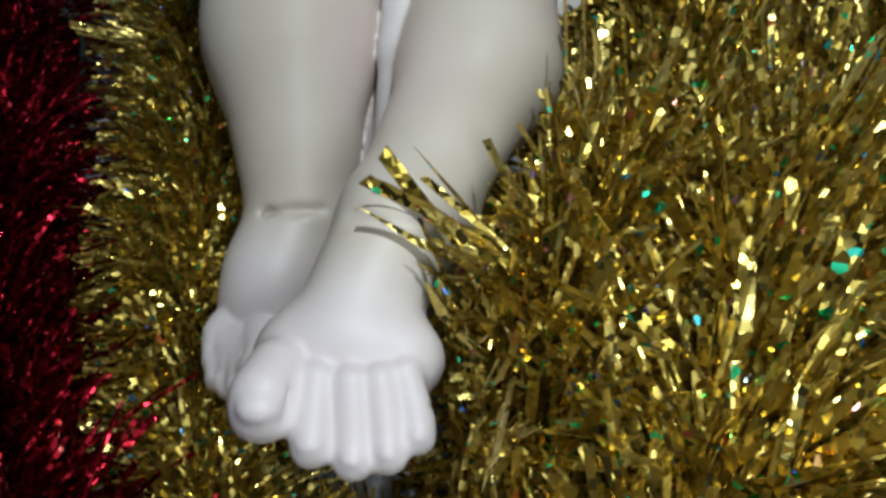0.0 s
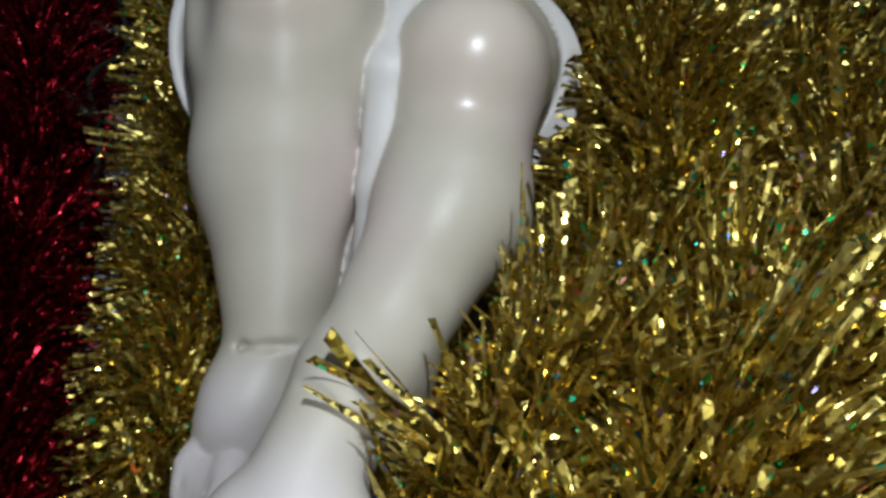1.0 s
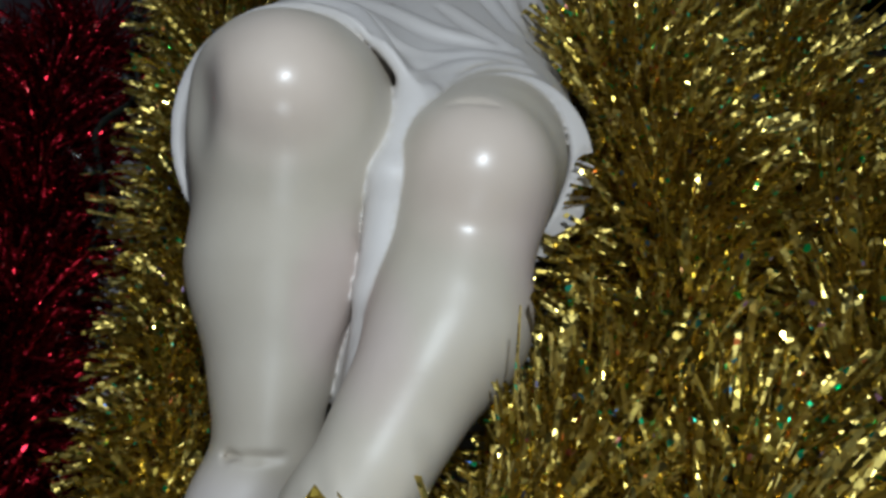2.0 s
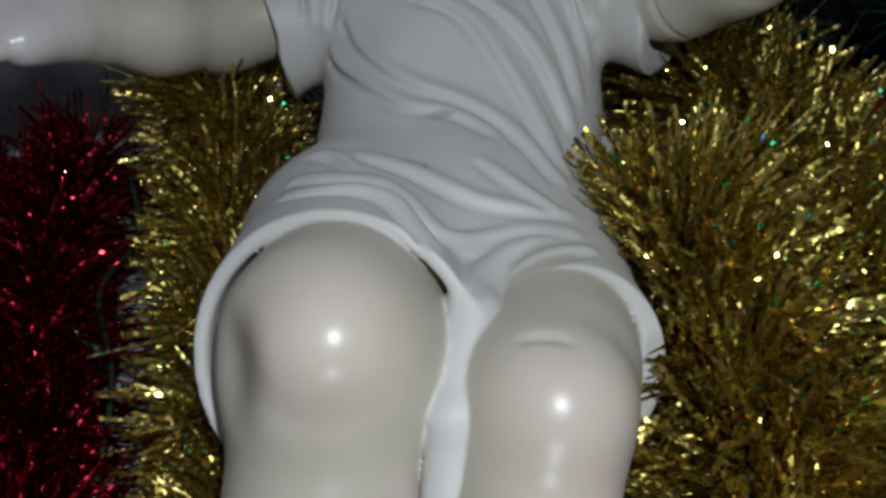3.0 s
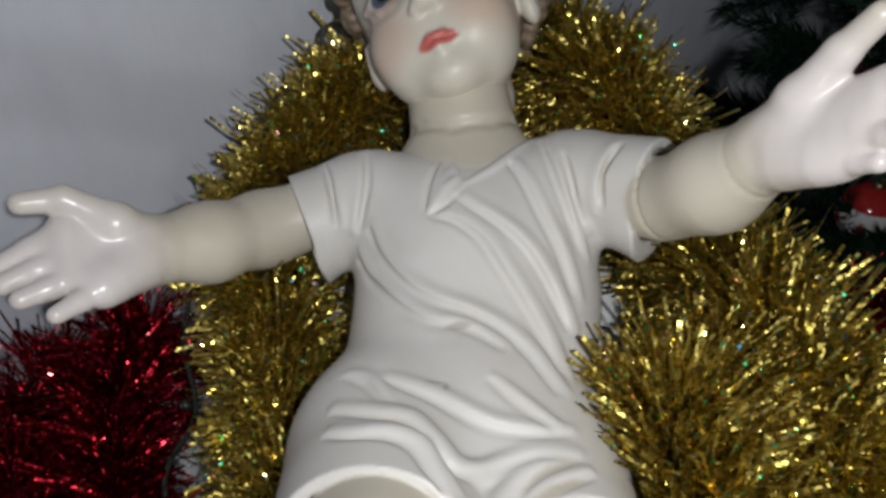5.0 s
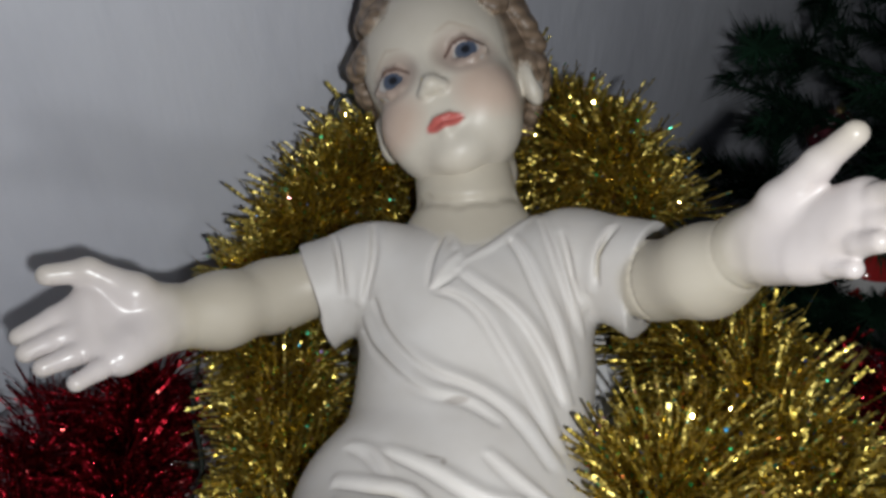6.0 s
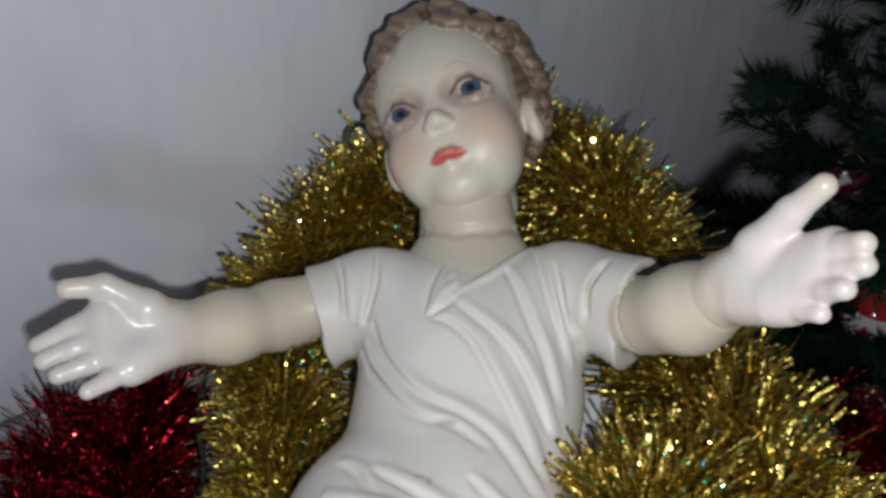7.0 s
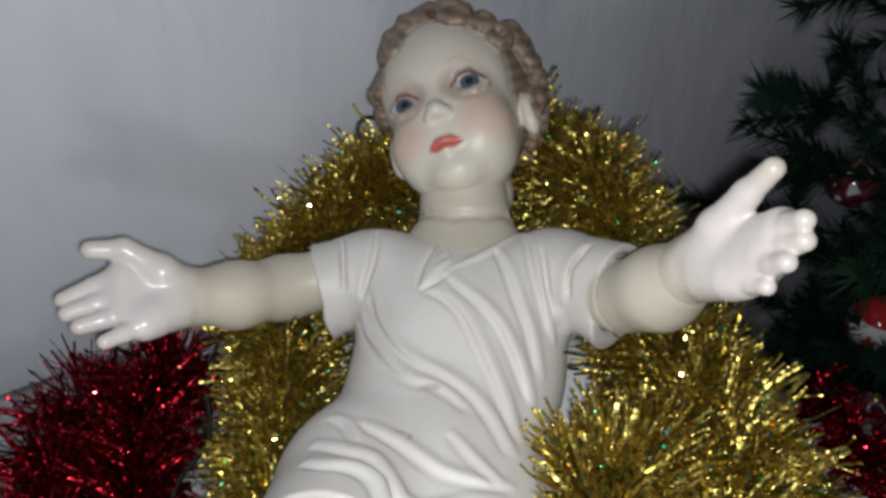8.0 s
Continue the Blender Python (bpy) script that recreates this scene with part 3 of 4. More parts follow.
def statue_head():
    """The head in its own frame: x to its left, y to the crown, z out of the face."""
    c = Clay((-0.072, -0.090, -0.128), (0.072, 0.112, 0.030), 0.001, ("skin", "hair"))
    sk, ha = "skin", "hair"
    c.ball(sk, (0.002, 0.020, -0.050), (0.0490, 0.060, 0.056), 0.01)
    c.ball(sk, (0, 0.026, -0.026), (0.040, 0.040, 0.030), 0.02)
    c.ball(sk, (0.001, -0.024, -0.034), (0.0415, 0.0385, 0.0350), 0.016)
    for s in (-1, 1):
        c.ball(sk, (s * 0.0215, -0.026, -0.0165), (0.0190, 0.019, 0.0165), 0.014)
        c.ball(sk, (s * 0.0165, -0.0385, -0.0280), (0.0160, 0.0155, 0.0180), 0.014)
        c.ball(sk, (s * 0.0235, 0.002, 0.0065), (0.0134, 0.0080, 0.0078), 0.009, away=True)
        c.ball(sk, (s * 0.0235, 0.000, -0.0105), (0.0125, 0.0118, 0.0118), 0.0015)
        c.line(sk, [(s * 0.0125, -0.001, -0.0015), (s * 0.0185, 0.0072, 0.0006), (s * 0.0250, 0.0082, 0.0000), (s * 0.0345, -0.0005, -0.0045)], 0.0017, 0.0025, taper=False)
        c.line(sk, [(s * 0.0130, -0.002, -0.0015), (s * 0.0190, -0.0062, 0.0002), (s * 0.0270, -0.0060, -0.0010), (s * 0.0345, -0.0010, -0.0045)], 0.0016, 0.003, taper=False)
        c.ball(sk, (s * 0.0056, -0.0180, 0.0040), (0.0040, 0.0040, 0.0046), 0.003)
        c.ball(sk, (s * 0.0040, -0.0212, 0.0070), (0.0018, 0.0016, 0.0026), 0.001, away=True)
        c.ball(sk, (0.002 + s * 0.0500, -0.010, -0.046), (0.0070, 0.0170, 0.0110), 0.003)
        c.ball(sk, (0.002 + s * 0.0565, -0.008, -0.042), (0.0040, 0.0100, 0.0060), 0.002, away=True)
    c.cone(sk, (0, 0.009, -0.0015), (0, -0.0140, 0.0066), 0.0030, 0.0036, 0.007)
    c.ball(sk, (0, -0.0158, 0.0082), (0.0044, 0.0042, 0.0044), 0.004)
    c.line(sk, [(-0.0120, -0.0390, -0.0020), (-0.0040, -0.0362, 0.0018), (0, -0.0368, 0.0020), (0.0040, -0.0362, 0.0018), (0.0120, -0.0390, -0.0020)], 0.0024, 0.003)
    c.line(sk, [(-0.0095, -0.0402, -0.0020), (0, -0.0414, 0.0012), (0.0095, -0.0402, -0.0020)], 0.0028, 0.003)
    c.line(sk, [(-0.0120, -0.0392, -0.0005), (0, -0.0388, 0.0042), (0.0120, -0.0392, -0.0005)], 0.0008, 0.0014, away=True)
    c.ball(sk, (0, -0.0535, -0.0130), (0.0140, 0.0105, 0.0120), 0.012)
    c.cone(sk, (0, -0.034, -0.052), (0, -0.050, -0.060), 0.028, 0.026, 0.006)
    # hair: a cap, with curls laid over it
    rnd = random.Random(4)
    c.ball(ha, (0.003, 0.026, -0.056), (0.0550, 0.0660, 0.058), 0.004)
    c.ball(ha, (0.001, 0.008, 0.004), (0.0465, 0.0465, 0.041), 0.004, away=True)
    c.ball(ha, (0, -0.060, -0.020), (0.060, 0.050, 0.040), 0.004, away=True)
    made = 0
    while made < 85:
        u, v = rnd.uniform(-1, 1), rnd.uniform(0, 2 * math.pi)
        w = math.sqrt(1 - u * u)
        n = Vector((w * math.cos(v), u, w * math.sin(v)))
        p = Vector((0.003 + 0.0550 * n.x, 0.026 + 0.0660 * n.y, -0.056 + 0.058 * n.z))
        face = ((p.x / 0.0470) ** 2 + ((p.y - 0.008) / 0.0480) ** 2 + ((p.z - 0.004) / 0.040) ** 2) < 1
        low = p.y < -0.012 + 0.3 * max(0, p.z + 0.06) or (p.z > -0.045 and p.y < 0.0)
        if face or low:
            continue
        made += 1
        x = n.orthogonal().normalized()
        y = n.cross(x)
        rr, a0 = rnd.uniform(0.0065, 0.0115), rnd.uniform(0, 6.28)
        pts = [p + n * (0.001 + 0.0056 * s / 7) + rr * (1 - 0.07 * s) * (math.cos(a0 + s * 0.85) * x + math.sin(a0 + s * 0.85) * y) for s in range(8)]
        c.line(ha, [tuple(q) for q in pts], rnd.uniform(0.0042, 0.0066), 0.0009, taper=False)
    return c


def paint_mix(a, b, w):
    w = np.clip(w, 0, 1)[:, None]
    return a * (1 - w) + b * w


def soft_spot(p, c, r):
    return np.clip(1.3 - 1.3 * sum(((p[:, n] - c[n]) / r[n]) ** 2 for n in range(len(c))), 0, 1)


BODY, SKULL = statue_body(), statue_head()


def in_statue(p, room=0.0012):
    """Whether a point lies in the statue, or closer to it than the room."""
    q = HEAD_BACK @ p
    for clay, at in ((BODY, p), (SKULL, q)):
        i = [round((at[n] - clay.low[n]) / clay.step) for n in range(3)]
        if all(0 <= i[n] < len(clay.axes[n]) for n in range(3)):
            if min(float(f[i[0], i[1], i[2]]) for f in clay.layer.values()) < room:
                return True
    return False


def build_statue():
    skin_c, cloth_c, hair_c = np.array((0.560, 0.510, 0.425)), np.array((0.650, 0.622, 0.598)), np.array((0.205, 0.148, 0.105))
    pale, blush = np.array((0.64, 0.585, 0.575)), np.array((0.61, 0.40, 0.31))
    body = BODY
    both = np.minimum(body.layer["skin"], body.layer["cloth"])
    v1, f1 = body.skin(both, 2)
    w = np.clip((sample(body, body.layer["skin"], v1) - sample(body, body.layer["cloth"], v1)) / 0.0012 * 0.5 + 0.5, 0, 1)
    flesh = np.repeat(skin_c[None], len(v1), 0)
    for at in ((-0.186, 0.305, 0.17), (0.130, 0.292, 0.230), (-0.035, 0.010, 0.065), (-0.068, 0.06, 0.03)):
        flesh = paint_mix(flesh, pale, soft_spot(v1, at, (0.045, 0.045, 0.045)))
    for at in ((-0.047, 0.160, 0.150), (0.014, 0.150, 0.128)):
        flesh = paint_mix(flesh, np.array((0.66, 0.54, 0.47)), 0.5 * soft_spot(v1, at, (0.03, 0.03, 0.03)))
    # pinkish shade at the sides of the calves, put into the flesh colour
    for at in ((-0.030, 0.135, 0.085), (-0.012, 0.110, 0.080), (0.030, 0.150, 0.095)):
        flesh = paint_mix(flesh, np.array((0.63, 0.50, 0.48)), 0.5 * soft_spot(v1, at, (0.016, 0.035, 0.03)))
    cloth = np.repeat(cloth_c[None], len(v1), 0)
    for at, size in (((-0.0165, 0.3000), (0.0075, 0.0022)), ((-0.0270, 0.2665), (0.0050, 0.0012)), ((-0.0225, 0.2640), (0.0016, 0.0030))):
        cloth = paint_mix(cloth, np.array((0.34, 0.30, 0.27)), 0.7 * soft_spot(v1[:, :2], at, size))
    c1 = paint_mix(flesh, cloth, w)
    g1 = np.full(len(v1), 0.5)
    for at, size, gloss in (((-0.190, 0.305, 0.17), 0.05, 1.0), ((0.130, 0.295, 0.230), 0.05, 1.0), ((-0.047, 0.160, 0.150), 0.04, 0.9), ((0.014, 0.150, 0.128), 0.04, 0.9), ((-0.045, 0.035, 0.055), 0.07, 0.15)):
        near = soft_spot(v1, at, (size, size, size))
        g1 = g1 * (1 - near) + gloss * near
    g1 = g1 * (1 - w) + 0.2 * w
    head = SKULL
    hv, hf = head.skin(np.minimum(head.layer["skin"], head.layer["hair"]), 2)
    wh = np.clip((sample(head, head.layer["skin"], hv) - sample(head, head.layer["hair"], hv)) / 0.0016 * 0.5 + 0.5, 0, 1)
    c2 = np.repeat(np.array((0.635, 0.585, 0.505))[None], len(hv), 0)
    for s in (-1, 1):
        c2 = paint_mix(c2, blush, 0.55 * soft_spot(hv, (s * 0.031, -0.025, -0.008), (0.026, 0.021, 0.04)))
        # shade of the eye socket, painted in as a brown spot
        c2 = paint_mix(c2, np.array((0.37, 0.275, 0.235)), 0.85 * soft_spot(hv[:, :2], (s * 0.0225, 0.0005), (0.0205, 0.0165)))
        c2 = paint_mix(c2, np.array((0.42, 0.31, 0.23)), 0.35 * soft_spot(hv[:, :2] - np.stack([0 * hv[:, 0], 0.0145 - 0.45 * np.abs(np.abs(hv[:, 0]) - 0.021)], 1), (s * 0.022, 0.004), (0.014, 0.0016)))
        ball = np.sqrt(((hv - (s * 0.0235, 0, -0.0105)) ** 2).sum(1))
        eye = (ball < 0.0128) & (np.abs(hv[:, 0] - s * 0.0235) < 0.0105) & (hv[:, 2] > -0.004)
        gaze = np.hypot(hv[:, 0] - s * 0.0235 - 0.0012, hv[:, 1] - 0.0004)
        e = np.repeat(np.array((0.50, 0.48, 0.46))[None], len(hv), 0)
        e = paint_mix(e, np.array((0.065, 0.085, 0.13)), (0.0072 - gaze) / 0.0010)
        e = paint_mix(e, np.array((0.006, 0.007, 0.012)), (0.0030 - gaze) / 0.0006)
        c2 = np.where(eye[:, None], e, c2)
        lid = np.abs(hv[:, 1] - (0.0074 - 48 * (hv[:, 0] - s * 0.0235) ** 2))
        c2 = paint_mix(c2, np.array((0.16, 0.10, 0.08)), ((0.0016 - lid) / 0.0006) * (np.abs(hv[:, 0] - s * 0.0235) < 0.012) * (hv[:, 2] > -0.008) * 0.95)
    lip = soft_spot(hv[:, :2], (0, -0.0390), (0.0128, 0.0050)) * 2 * (hv[:, 2] > -0.004)
    c2 = paint_mix(c2, np.array((0.56, 0.13, 0.11)), lip)
    lock = 0.5 + 0.5 * np.sin(900 * (hv @ np.array((0.5, 0.6, 0.62))))
    c2 = paint_mix(c2, hair_c * (0.8 + 0.5 * lock[:, None]), wh)
    g2 = 0.5 - 0.15 * wh
    v2 = hv @ np.array(HEAD.to_3x3()).T + np.array(HEAD.translation)
    verts, faces = np.concatenate([v1, v2]), np.concatenate([f1, hf + len(v1)])
    rgba = np.ones((len(verts), 4))
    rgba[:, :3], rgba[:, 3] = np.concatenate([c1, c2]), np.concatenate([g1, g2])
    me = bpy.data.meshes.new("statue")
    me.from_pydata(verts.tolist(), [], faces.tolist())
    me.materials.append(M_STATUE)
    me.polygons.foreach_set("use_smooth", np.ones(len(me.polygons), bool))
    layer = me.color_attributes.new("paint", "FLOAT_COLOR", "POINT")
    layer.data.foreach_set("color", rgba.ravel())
    me.update()
    return tagged(new("statue", me), "painted plaster statue of a reclining infant in a white tunic", "statue")


build_statue()


# ---- tinsel ----
def combed(p):
    """Whether a strand's point would lie over the feet and shins, from which the tinsel is brushed aside."""
    over_left_foot = -0.062 < p.x < -0.013 and p.y < 0.038 and p.z > 0.03
    over_right_foot = -0.090 < p.x < -0.040 and 0.03 < p.y < 0.11 and p.z > 0.034
    over_shins = -0.085 < p.x < 0.016 and 0.066 < p.y < 0.20 and p.z > 0.07
    over_ankle = -0.060 < p.x < 0.012 and 0.02 < p.y <= 0.06 and p.z > 0.098
    over_tunic = -0.09 < p.x < (0.028 if 0.225 < p.y < 0.30 else 0.050) and 0.2 < p.y < 0.42 and p.z > 0.10
    return over_tunic or over_left_foot or over_right_foot or over_shins or over_ankle


def garland(label, rows, reach, strands, mat, seed, wide=0.0023, thin=1.0, sweep=(0, 0, 0), group=""):
    """A tinsel garland: a twisted wire along the rows, bristling with cut and crinkled foil strands, brushed the way of the sweep."""
    rnd = random.Random(seed)
    line = smooth_line(rows, 0.006)
    whole = new("tinsel_garland")
    whole.location = line[0]
    tagged(whole, label, "tinsel garland", group)
    part("wire_core", tube([p - line[0] for p in line], 0.0011, 6), M_CORE, whole)
    verts, faces, made, left = [], [], 0, 0
    while made < strands:
        if not left:
            left, tuft, turn, slant = rnd.randint(4, 11), rnd.uniform(0, len(line) - 1.001), rnd.uniform(0, 2 * math.pi), max(-0.6, min(0.6, rnd.gauss(0, 0.42)))
            lengthy, droop = rnd.uniform(0.86, 1.05), Vector((rnd.gauss(0, 0.20), rnd.gauss(0, 0.20), rnd.gauss(-0.06, 0.16)))
        left -= 1
        s = min(max(tuft + rnd.gauss(0, 0.22), 0), len(line) - 1.001)
        i = int(s)
        p = line[i].lerp(line[i + 1], s - i)
        ahead = (line[i + 1] - line[i]).normalized()
        x = ahead.orthogonal().normalized()
        a = turn + rnd.gauss(0, 0.20)
        out = (math.cos(a) * x + math.sin(a) * ahead.cross(x) + ahead * (slant + rnd.gauss(0, 0.16))).normalized()
        far = reach * lengthy * (1 + (thin - 1) * s / len(line)) * (rnd.uniform(0.82, 1.06) if rnd.random() < 0.8 else rnd.uniform(0.35, 0.8))
        made += 1
        if p.z + out.z * far < -0.2 * far:
            continue
        side = out.orthogonal().normalized()
        side = (side * math.cos(b := rnd.uniform(0, 6.28)) + out.cross(side) * math.sin(b)).normalized()
        bend = (droop + Vector(sweep) + Vector((rnd.gauss(0, 0.13), rnd.gauss(0, 0.13), rnd.gauss(0, 0.11)))) * far
        spots = [p + out * far * f + bend * f * f for f in (0.15, 0.3, 0.45, 0.6, 0.75, 0.9, 1.0)]
        if any(combed(q) or in_statue(q) for q in spots):
            continue
        w = wide * rnd.uniform(0.40, 0.75) * 0.5
        if rnd.random() < 0.18:
            w *= 1.8
        n, first, twist = 4, len(verts), rnd.uniform(-1.6, 1.6)
        for k in range(n + 1):
            f = k / n
            q = p + out * far * f + bend * f * f
            if k:
                q += Vector((rnd.gauss(0, 0.0007), rnd.gauss(0, 0.0007), rnd.gauss(0, 0.0007)))
            q.z = max(q.z, 0.003)
            g = twist * f + rnd.gauss(0, 0.35)
            d = side * math.cos(g) + out.cross(side) * math.sin(g)
            q = q - line[0]
            verts += [tuple(q - d * w), tuple(q + d * w)]
        for k in range(n):
            j = first + 2 * k
            faces.append((j, j + 1, j + 3, j + 2))
    me = bpy.data.meshes.new("foil_fringe")
    me.from_pydata(verts, [], faces)
    me.materials.append(mat)
    ob = new("foil_fringe", me)
    ob.parent = whole
    tagged(ob, "", "", "", "stuff")
    return whole


GOLD = "bushy gold foil tinsel garland heaped round the statue"
garland(GOLD, [(-0.160, 0.445, 0.075), (-0.134, 0.385, 0.072), (-0.115, 0.320, 0.058), (-0.101, 0.240, 0.050), (-0.092, 0.170, 0.036), (-0.089, 0.110, 0.024), (-0.085, 0.055, 0.014), (-0.066, 0.006, 0.012), (-0.030, -0.014, 0.014)], 0.045, 14000, M_GOLD, 1, 0.0027, thin=0.62, group="gold tinsel")
garland(GOLD, [(-0.046, -0.022, 0.016), (-0.018, -0.014, 0.026), (0.000, 0.002, 0.044), (0.016, 0.042, 0.068), (0.040, 0.078, 0.060), (0.074, 0.104, 0.052), (0.090, 0.165, 0.066), (0.080, 0.225, 0.088), (0.077, 0.258, 0.092), (0.102, 0.292, 0.074)], 0.047, 17000, M_GOLD, 2, 0.0032, group="gold tinsel")
garland(GOLD, [(0.085, -0.050, 0.040), (0.105, 0.010, 0.060), (0.128, 0.070, 0.066), (0.146, 0.140, 0.066), (0.143, 0.210, 0.066), (0.145, 0.270, 0.080), (0.142, 0.330, 0.085), (0.126, 0.385, 0.080)], 0.050, 14000, M_GOLD, 3, 0.0030, group="gold tinsel")
garland(GOLD, [(-0.134, 0.432, 0.086), (-0.111, 0.478, 0.112), (-0.073, 0.520, 0.132), (-0.010, 0.548, 0.136), (0.036, 0.540, 0.145), (0.076, 0.492, 0.150), (0.102, 0.442, 0.130)], 0.047, 14000, M_GOLD, 4, 0.0028, group="gold tinsel")
garland(GOLD, [(0.180, -0.010, 0.035), (0.198, 0.080, 0.040), (0.188, 0.170, 0.040), (0.180, 0.250, 0.045), (0.160, 0.330, 0.055), (0.140, 0.400, 0.060), (0.095, 0.460, 0.070)], 0.048, 11000, M_GOLD, 7, 0.0028, group="gold tinsel")
garland(GOLD, [(0.004, -0.050, 0.036), (0.034, -0.020, 0.062), (0.062, 0.026, 0.074), (0.092, 0.080, 0.072)], 0.048, 14000, M_GOLD, 8, 0.0031, sweep=(0.40, 0.05, -0.05), group="gold tinsel")
RED = "dark red foil tinsel garland lying on the white cloth"
garland(RED, [(-0.222, 0.402, 0.036), (-0.222, 0.345, 0.044), (-0.200, 0.270, 0.042), (-0.176, 0.195, 0.036), (-0.156, 0.120, 0.030), (-0.136, 0.055, 0.028), (-0.104, -0.004, 0.028), (-0.050, -0.055, 0.028)], 0.043, 8500, M_RED, 5, 0.0020, 0.75, group="red tinsel")
garland(RED, [(0.255, 0.430, 0.020), (0.268, 0.370, 0.020), (0.272, 0.300, 0.020), (0.278, 0.220, 0.020)], 0.029, 1500, M_RED, 6, 0.0020, group="red tinsel")
garland(RED, [(-0.262, 0.372, 0.030), (-0.284, 0.335, 0.032), (-0.262, 0.280, 0.034), (-0.236, 0.215, 0.034), (-0.208, 0.140, 0.030), (-0.178, 0.060, 0.028)], 0.040, 4800, M_RED, 9, 0.0020, group="red tinsel")


# ---- a white cushion under the statue's back ----
def cushion():
    bm = bmesh.new()
    bmesh.ops.create_icosphere(bm, subdivisions=5, radius=1)
    for v in bm.verts:
        d = v.co.copy()
        s = [math.copysign(abs(k) ** 0.6, k) for k in d]
        wrinkle = 0.05 * noise.noise((d.x * 3, d.y * 3, d.z * 3)) + 0.03 * math.sin(9 * d.x + 4 * noise.noise(d * 2))
        v.co = Vector((0.108 * s[0], 0.070 * s[1], 0.026 * s[2])) * (1 + wrinkle)
        v.co.z = max(v.co.z, -0.0255)
    ob = part("cushion", bm, M_CLOTH, None, "small white cotton cushion under the statue's back")
    ob.location = (-0.002, 0.392, 0.028)
    return tagged(ob, "", "cushion")


cushion()


# ---- cables of the fairy lights ----
def cable(rows, label):
    ob = part("light_cable", tube(smooth_line(rows, 0.004), 0.0016, 8), M_WIRE, None, label)
    return tagged(ob, "", "cable", "fairy light cables")


cable([(-0.153, 0.453, 0.121), (-0.144, 0.461, 0.123), (-0.138, 0.483, 0.135), (-0.133, 0.503, 0.145), (-0.121, 0.514, 0.150), (-0.105, 0.517, 0.152), (-0.097, 0.519, 0.163), (-0.100, 0.522, 0.175), (-0.096, 0.527, 0.181), (-0.088, 0.532, 0.180), (-0.079, 0.533, 0.162)], "thin dark green light cable looped through the gold tinsel")
M_BULB, _, BULB = material("clear_glass")
BULB.inputs["Transmission Weight"].default_value, BULB.inputs["Roughness"].default_value = 1.0, 0.05
BULB.inputs["Base Color"].default_value = (0.95, 0.95, 0.92, 1)


def bulb(string, at, way):
    """A small pointed lamp on its dark socket, as a part of a light cable."""
    at, way = Vector(at), Vector(way).normalized()
    socket = part("socket", tube([at, at + way * 0.006], 0.0022, 8), M_WIRE, string)
    glass = [at + way * (0.006 + 0.011 * k / 8) for k in range(9)]
    part("bulb", tube(glass, lambda f: 0.0019 * math.sqrt(max(0.02, 1 - f ** 3)), 10), M_BULB, socket, "clear glass bulb")


lights = cable([(-0.190, 0.400, 0.060), (-0.180, 0.352, 0.060), (-0.166, 0.312, 0.050), (-0.170, 0.270, 0.054), (-0.154, 0.228, 0.044), (-0.150, 0.180, 0.030)], "thin dark green light cable lying between red and gold tinsel")
bulb(lights, (-0.166, 0.312, 0.058), (-0.75, -0.30, 0.55))
bulb(lights, (-0.158, 0.236, 0.052), (-0.55, 0.20, 0.75))
bulb(lights, (-0.183, 0.365, 0.066), (0.60, -0.10, 0.75))


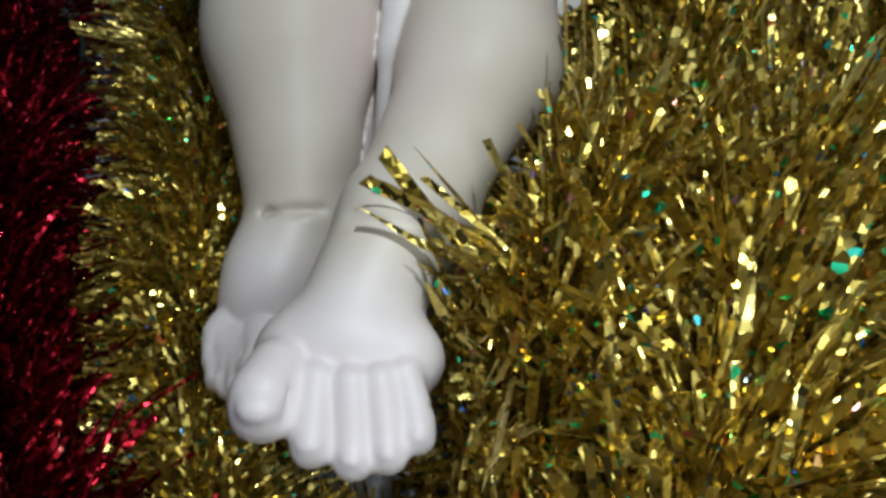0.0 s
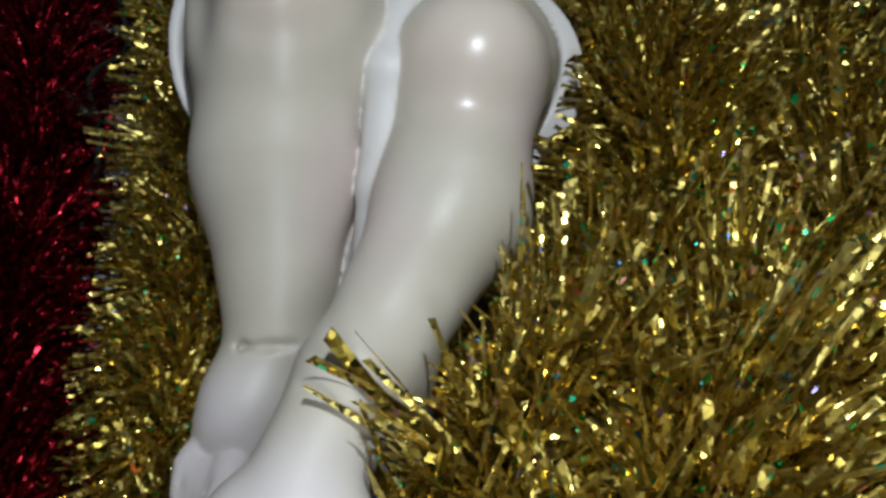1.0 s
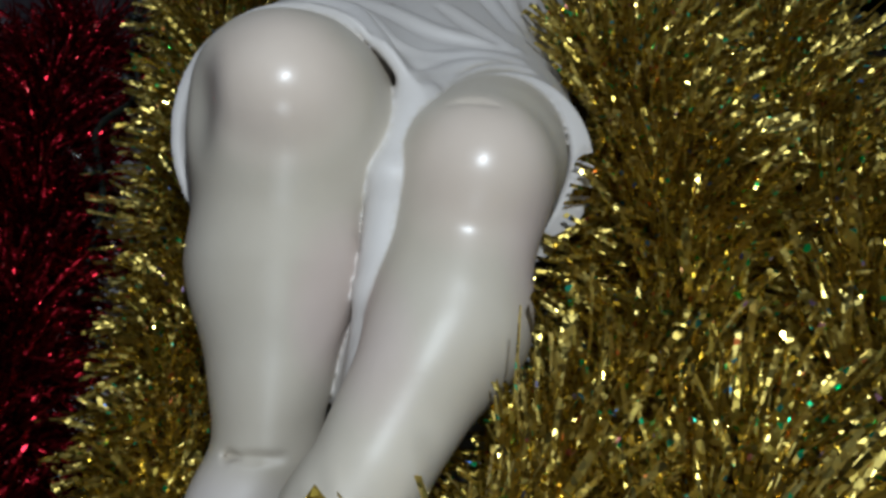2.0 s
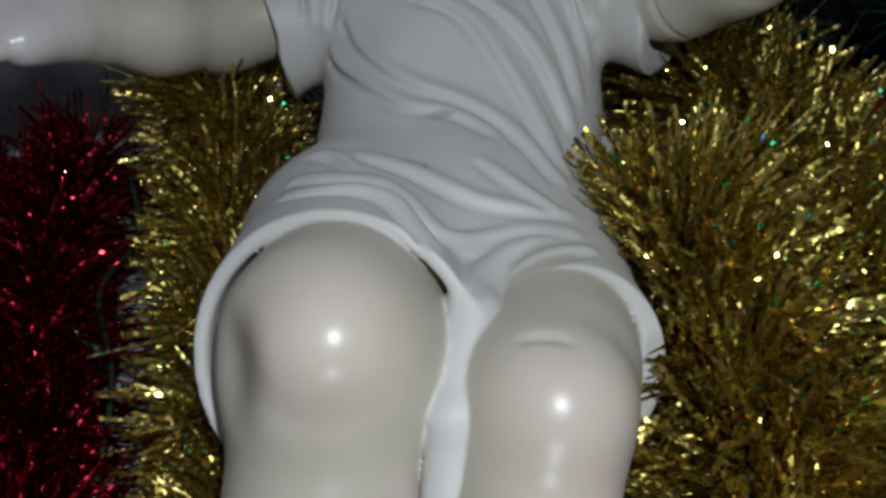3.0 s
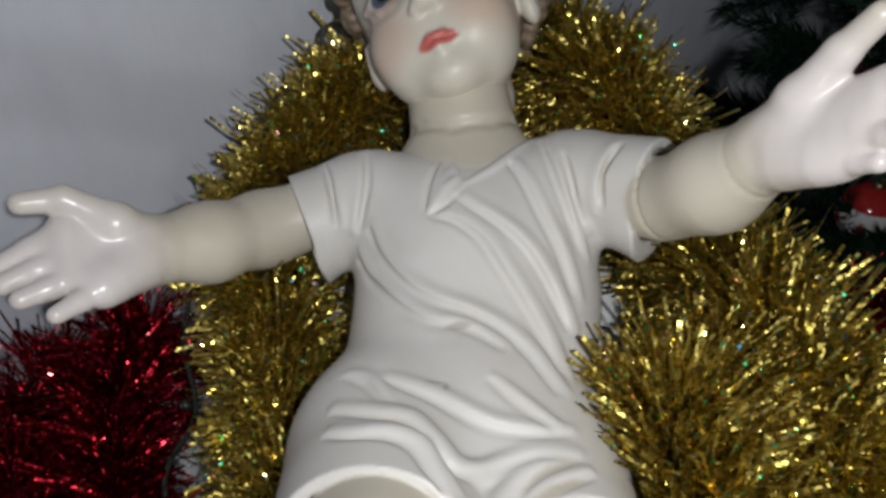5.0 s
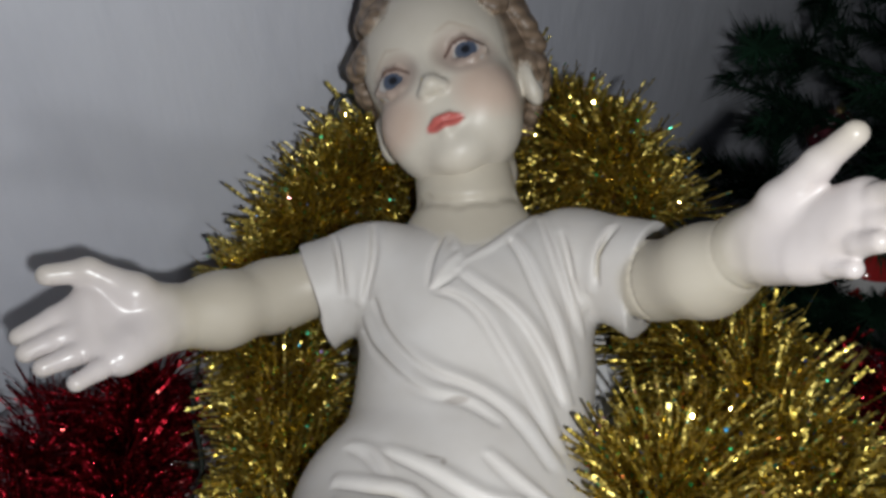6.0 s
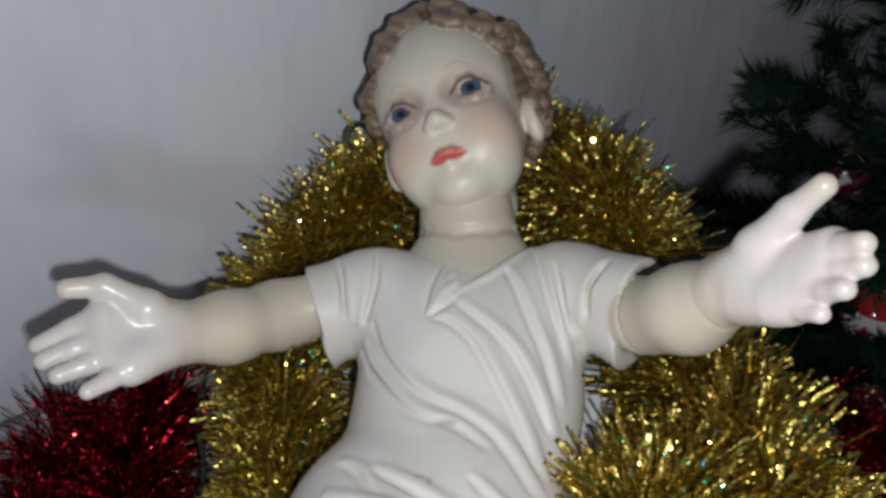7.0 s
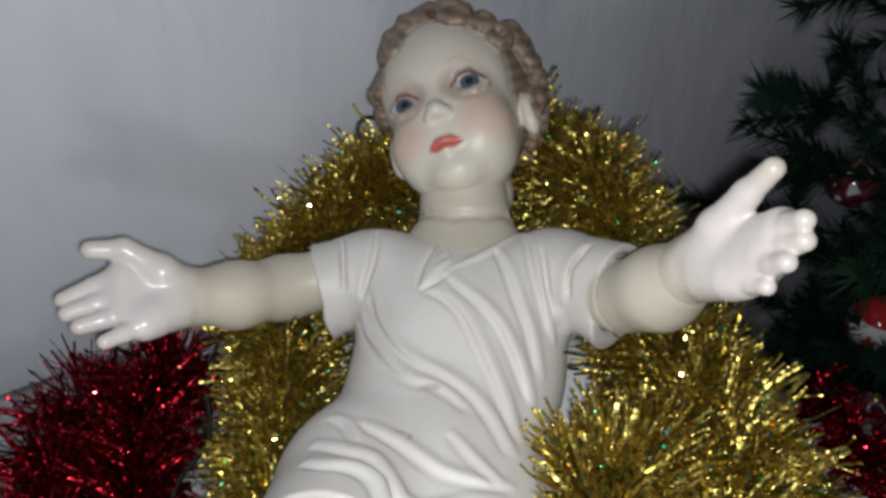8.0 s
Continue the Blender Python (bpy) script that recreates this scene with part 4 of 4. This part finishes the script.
# ---- the tree beside the table ----
def christmas_tree(at, height, reach):
    rnd = random.Random(11)
    tree = new("christmas_tree")
    tree.location = (*at, FLOOR_Z)
    tagged(tree, "dark green artificial christmas tree standing beside the table", "christmas tree")
    part("trunk", tube([Vector((0, 0, 0.03 + height * k / 12)) for k in range(13)], lambda f: 0.022 - 0.016 * f, 10), M_BARK, tree)
    for k in range(3):
        a = 2.1 * k
        part("stand_foot", tube([Vector((0, 0, 0.07)), Vector((0.10 * math.cos(a), 0.10 * math.sin(a), 0.03)), Vector((0.20 * math.cos(a), 0.20 * math.sin(a), 0.008))], 0.008, 6), M_WIRE, tree)
    count = 130
    for k in range(count):
        f = (k + 0.5) / count
        z = 0.16 + (height - 0.18) * f ** 1.15
        a = 2.39996 * k + rnd.uniform(-0.2, 0.2)
        long = min(reach, 1.55 * reach * (1 - f ** 1.3)) * rnd.uniform(0.86, 1.06) + 0.03
        tip = Vector((math.cos(a), math.sin(a), rnd.uniform(0.05, 0.28))) * long
        end = Vector((*at, 0)) + tip - CORNER
        if end.dot(INTO) < 0.05:
            tip += INTO * (0.05 - end.dot(INTO))
        line = smooth_line([Vector((0, 0, z)), Vector((0, 0, z)) + tip * 0.5 + Vector((0, 0, -0.02)), Vector((0, 0, z)) + tip], 0.03)
        bm = tube(line, lambda s: 0.004 - 0.0025 * s, 5)
        verts, faces = [v.co.copy() for v in bm.verts], [[v.index for v in g.verts] for g in bm.faces]
        bm.verts.index_update()
        faces = [[v.index for v in g.verts] for g in bm.faces]
        bm.free()
        stems = [(line, 1.0)]
        for m in range(5):
            s = rnd.uniform(0.35, 0.95)
            p = line[int(s * (len(line) - 1))]
            w = (tip.normalized() + Vector((rnd.gauss(0, 0.7), rnd.gauss(0, 0.7), rnd.gauss(0, 0.3)))).normalized()
            stems.append(([p + w * (0.11 * j / 5) for j in range(6)], 0.8))
        for pts, size in stems:
            for _ in range(int(190 * size)):
                s = rnd.uniform(0.12, 1) * (len(pts) - 1.001)
                i = int(s)
                p = pts[i].lerp(pts[i + 1], s - i)
                w = (pts[i + 1] - pts[i]).normalized()
                x = w.orthogonal().normalized()
                b = rnd.uniform(0, 6.28)
                o = (math.cos(b) * x + math.sin(b) * w.cross(x) + 0.7 * w).normalized()
                e = o.cross(w).normalized() * 0.0015
                n, j = o * rnd.uniform(0.025, 0.042), len(verts)
                verts += [p - e, p + e, p + n]
                faces.append((j, j + 1, j + 2))
        me = bpy.data.meshes.new("branch")
        me.from_pydata([tuple(v) for v in verts], [], faces)
        me.materials.append(M_NEEDLE)
        ob = new("branch", me)
        ob.parent = tree
    return tree


christmas_tree(in_room(1.04, 0.30, 0).xy, 1.42, 0.48)


# ---- baubles on the tree ----
M_CAP = plain("gold_cap", (0.6, 0.45, 0.2), 0.3, 1.0)
M_WHITE = plain("white_gloss", (0.75, 0.73, 0.72), 0.12, 0, 30, 0.05)
M_REDGLOSS = plain("red_gloss", (0.50, 0.03, 0.03), 0.12, 0, 30, 0.1)
M_PINK = plain("frosted_pink", (0.15, 0.035, 0.05), 0.15, 0, 55, 0.9)


def bauble(at, r, label, pattern):
    """A glass ball with a metal cap and a loop; pattern(height, turn) tells which of its colours lies there."""
    thing = new("bauble")
    thing.location = at
    tagged(thing, label, "bauble", "baubles on the tree")
    bm = bmesh.new()
    bmesh.ops.create_uvsphere(bm, u_segments=96, v_segments=48, radius=r)
    for g in bm.faces:
        m = g.calc_center_median()
        g.material_index = pattern(m.z / r, math.atan2(m.y, m.x) / (2 * math.pi))
    ball = part("ball", bm, M_WHITE, thing)
    ball.data.materials.append(M_REDGLOSS)
    ball.data.materials.append(M_PINK)
    bm = bmesh.new()
    bmesh.ops.create_cone(bm, cap_ends=True, segments=20, radius1=0.2 * r, radius2=0.18 * r, depth=0.2 * r, matrix=Matrix.Translation((0, 0, 1.06 * r)))
    part("cap", bm, M_CAP, thing)
    loop = [Vector((0.11 * r * math.cos(a), 0, 1.22 * r + 0.11 * r * math.sin(a))) for a in (2 * math.pi * k / 16 for k in range(17))]
    part("loop", tube(loop, 0.0006, 5), M_CAP, thing)
    return thing


def winter(z, turn):
    if z > 0.42:
        return 1
    s = abs((turn * 7) % 1 - 0.5) * 2
    return 1 if -0.35 < z < 0.15 and s < (0.15 - z) * 1.3 else 0


def mottled(z, turn):
    return 0 if noise.noise((turn * 14, z * 3.2, 2.0)) > 0.28 else 2


bauble((0.4776, 0.7390, -0.1707), 0.0365, "white glass bauble with a red top and red triangles", winter)
bauble((0.4526, 0.8624, -0.0423), 0.0310, "frosted pink glass bauble with white flecks", mottled)
bauble((0.4633, 0.6646, -0.2570), 0.0310, "frosted pink glass bauble with white flecks", mottled)
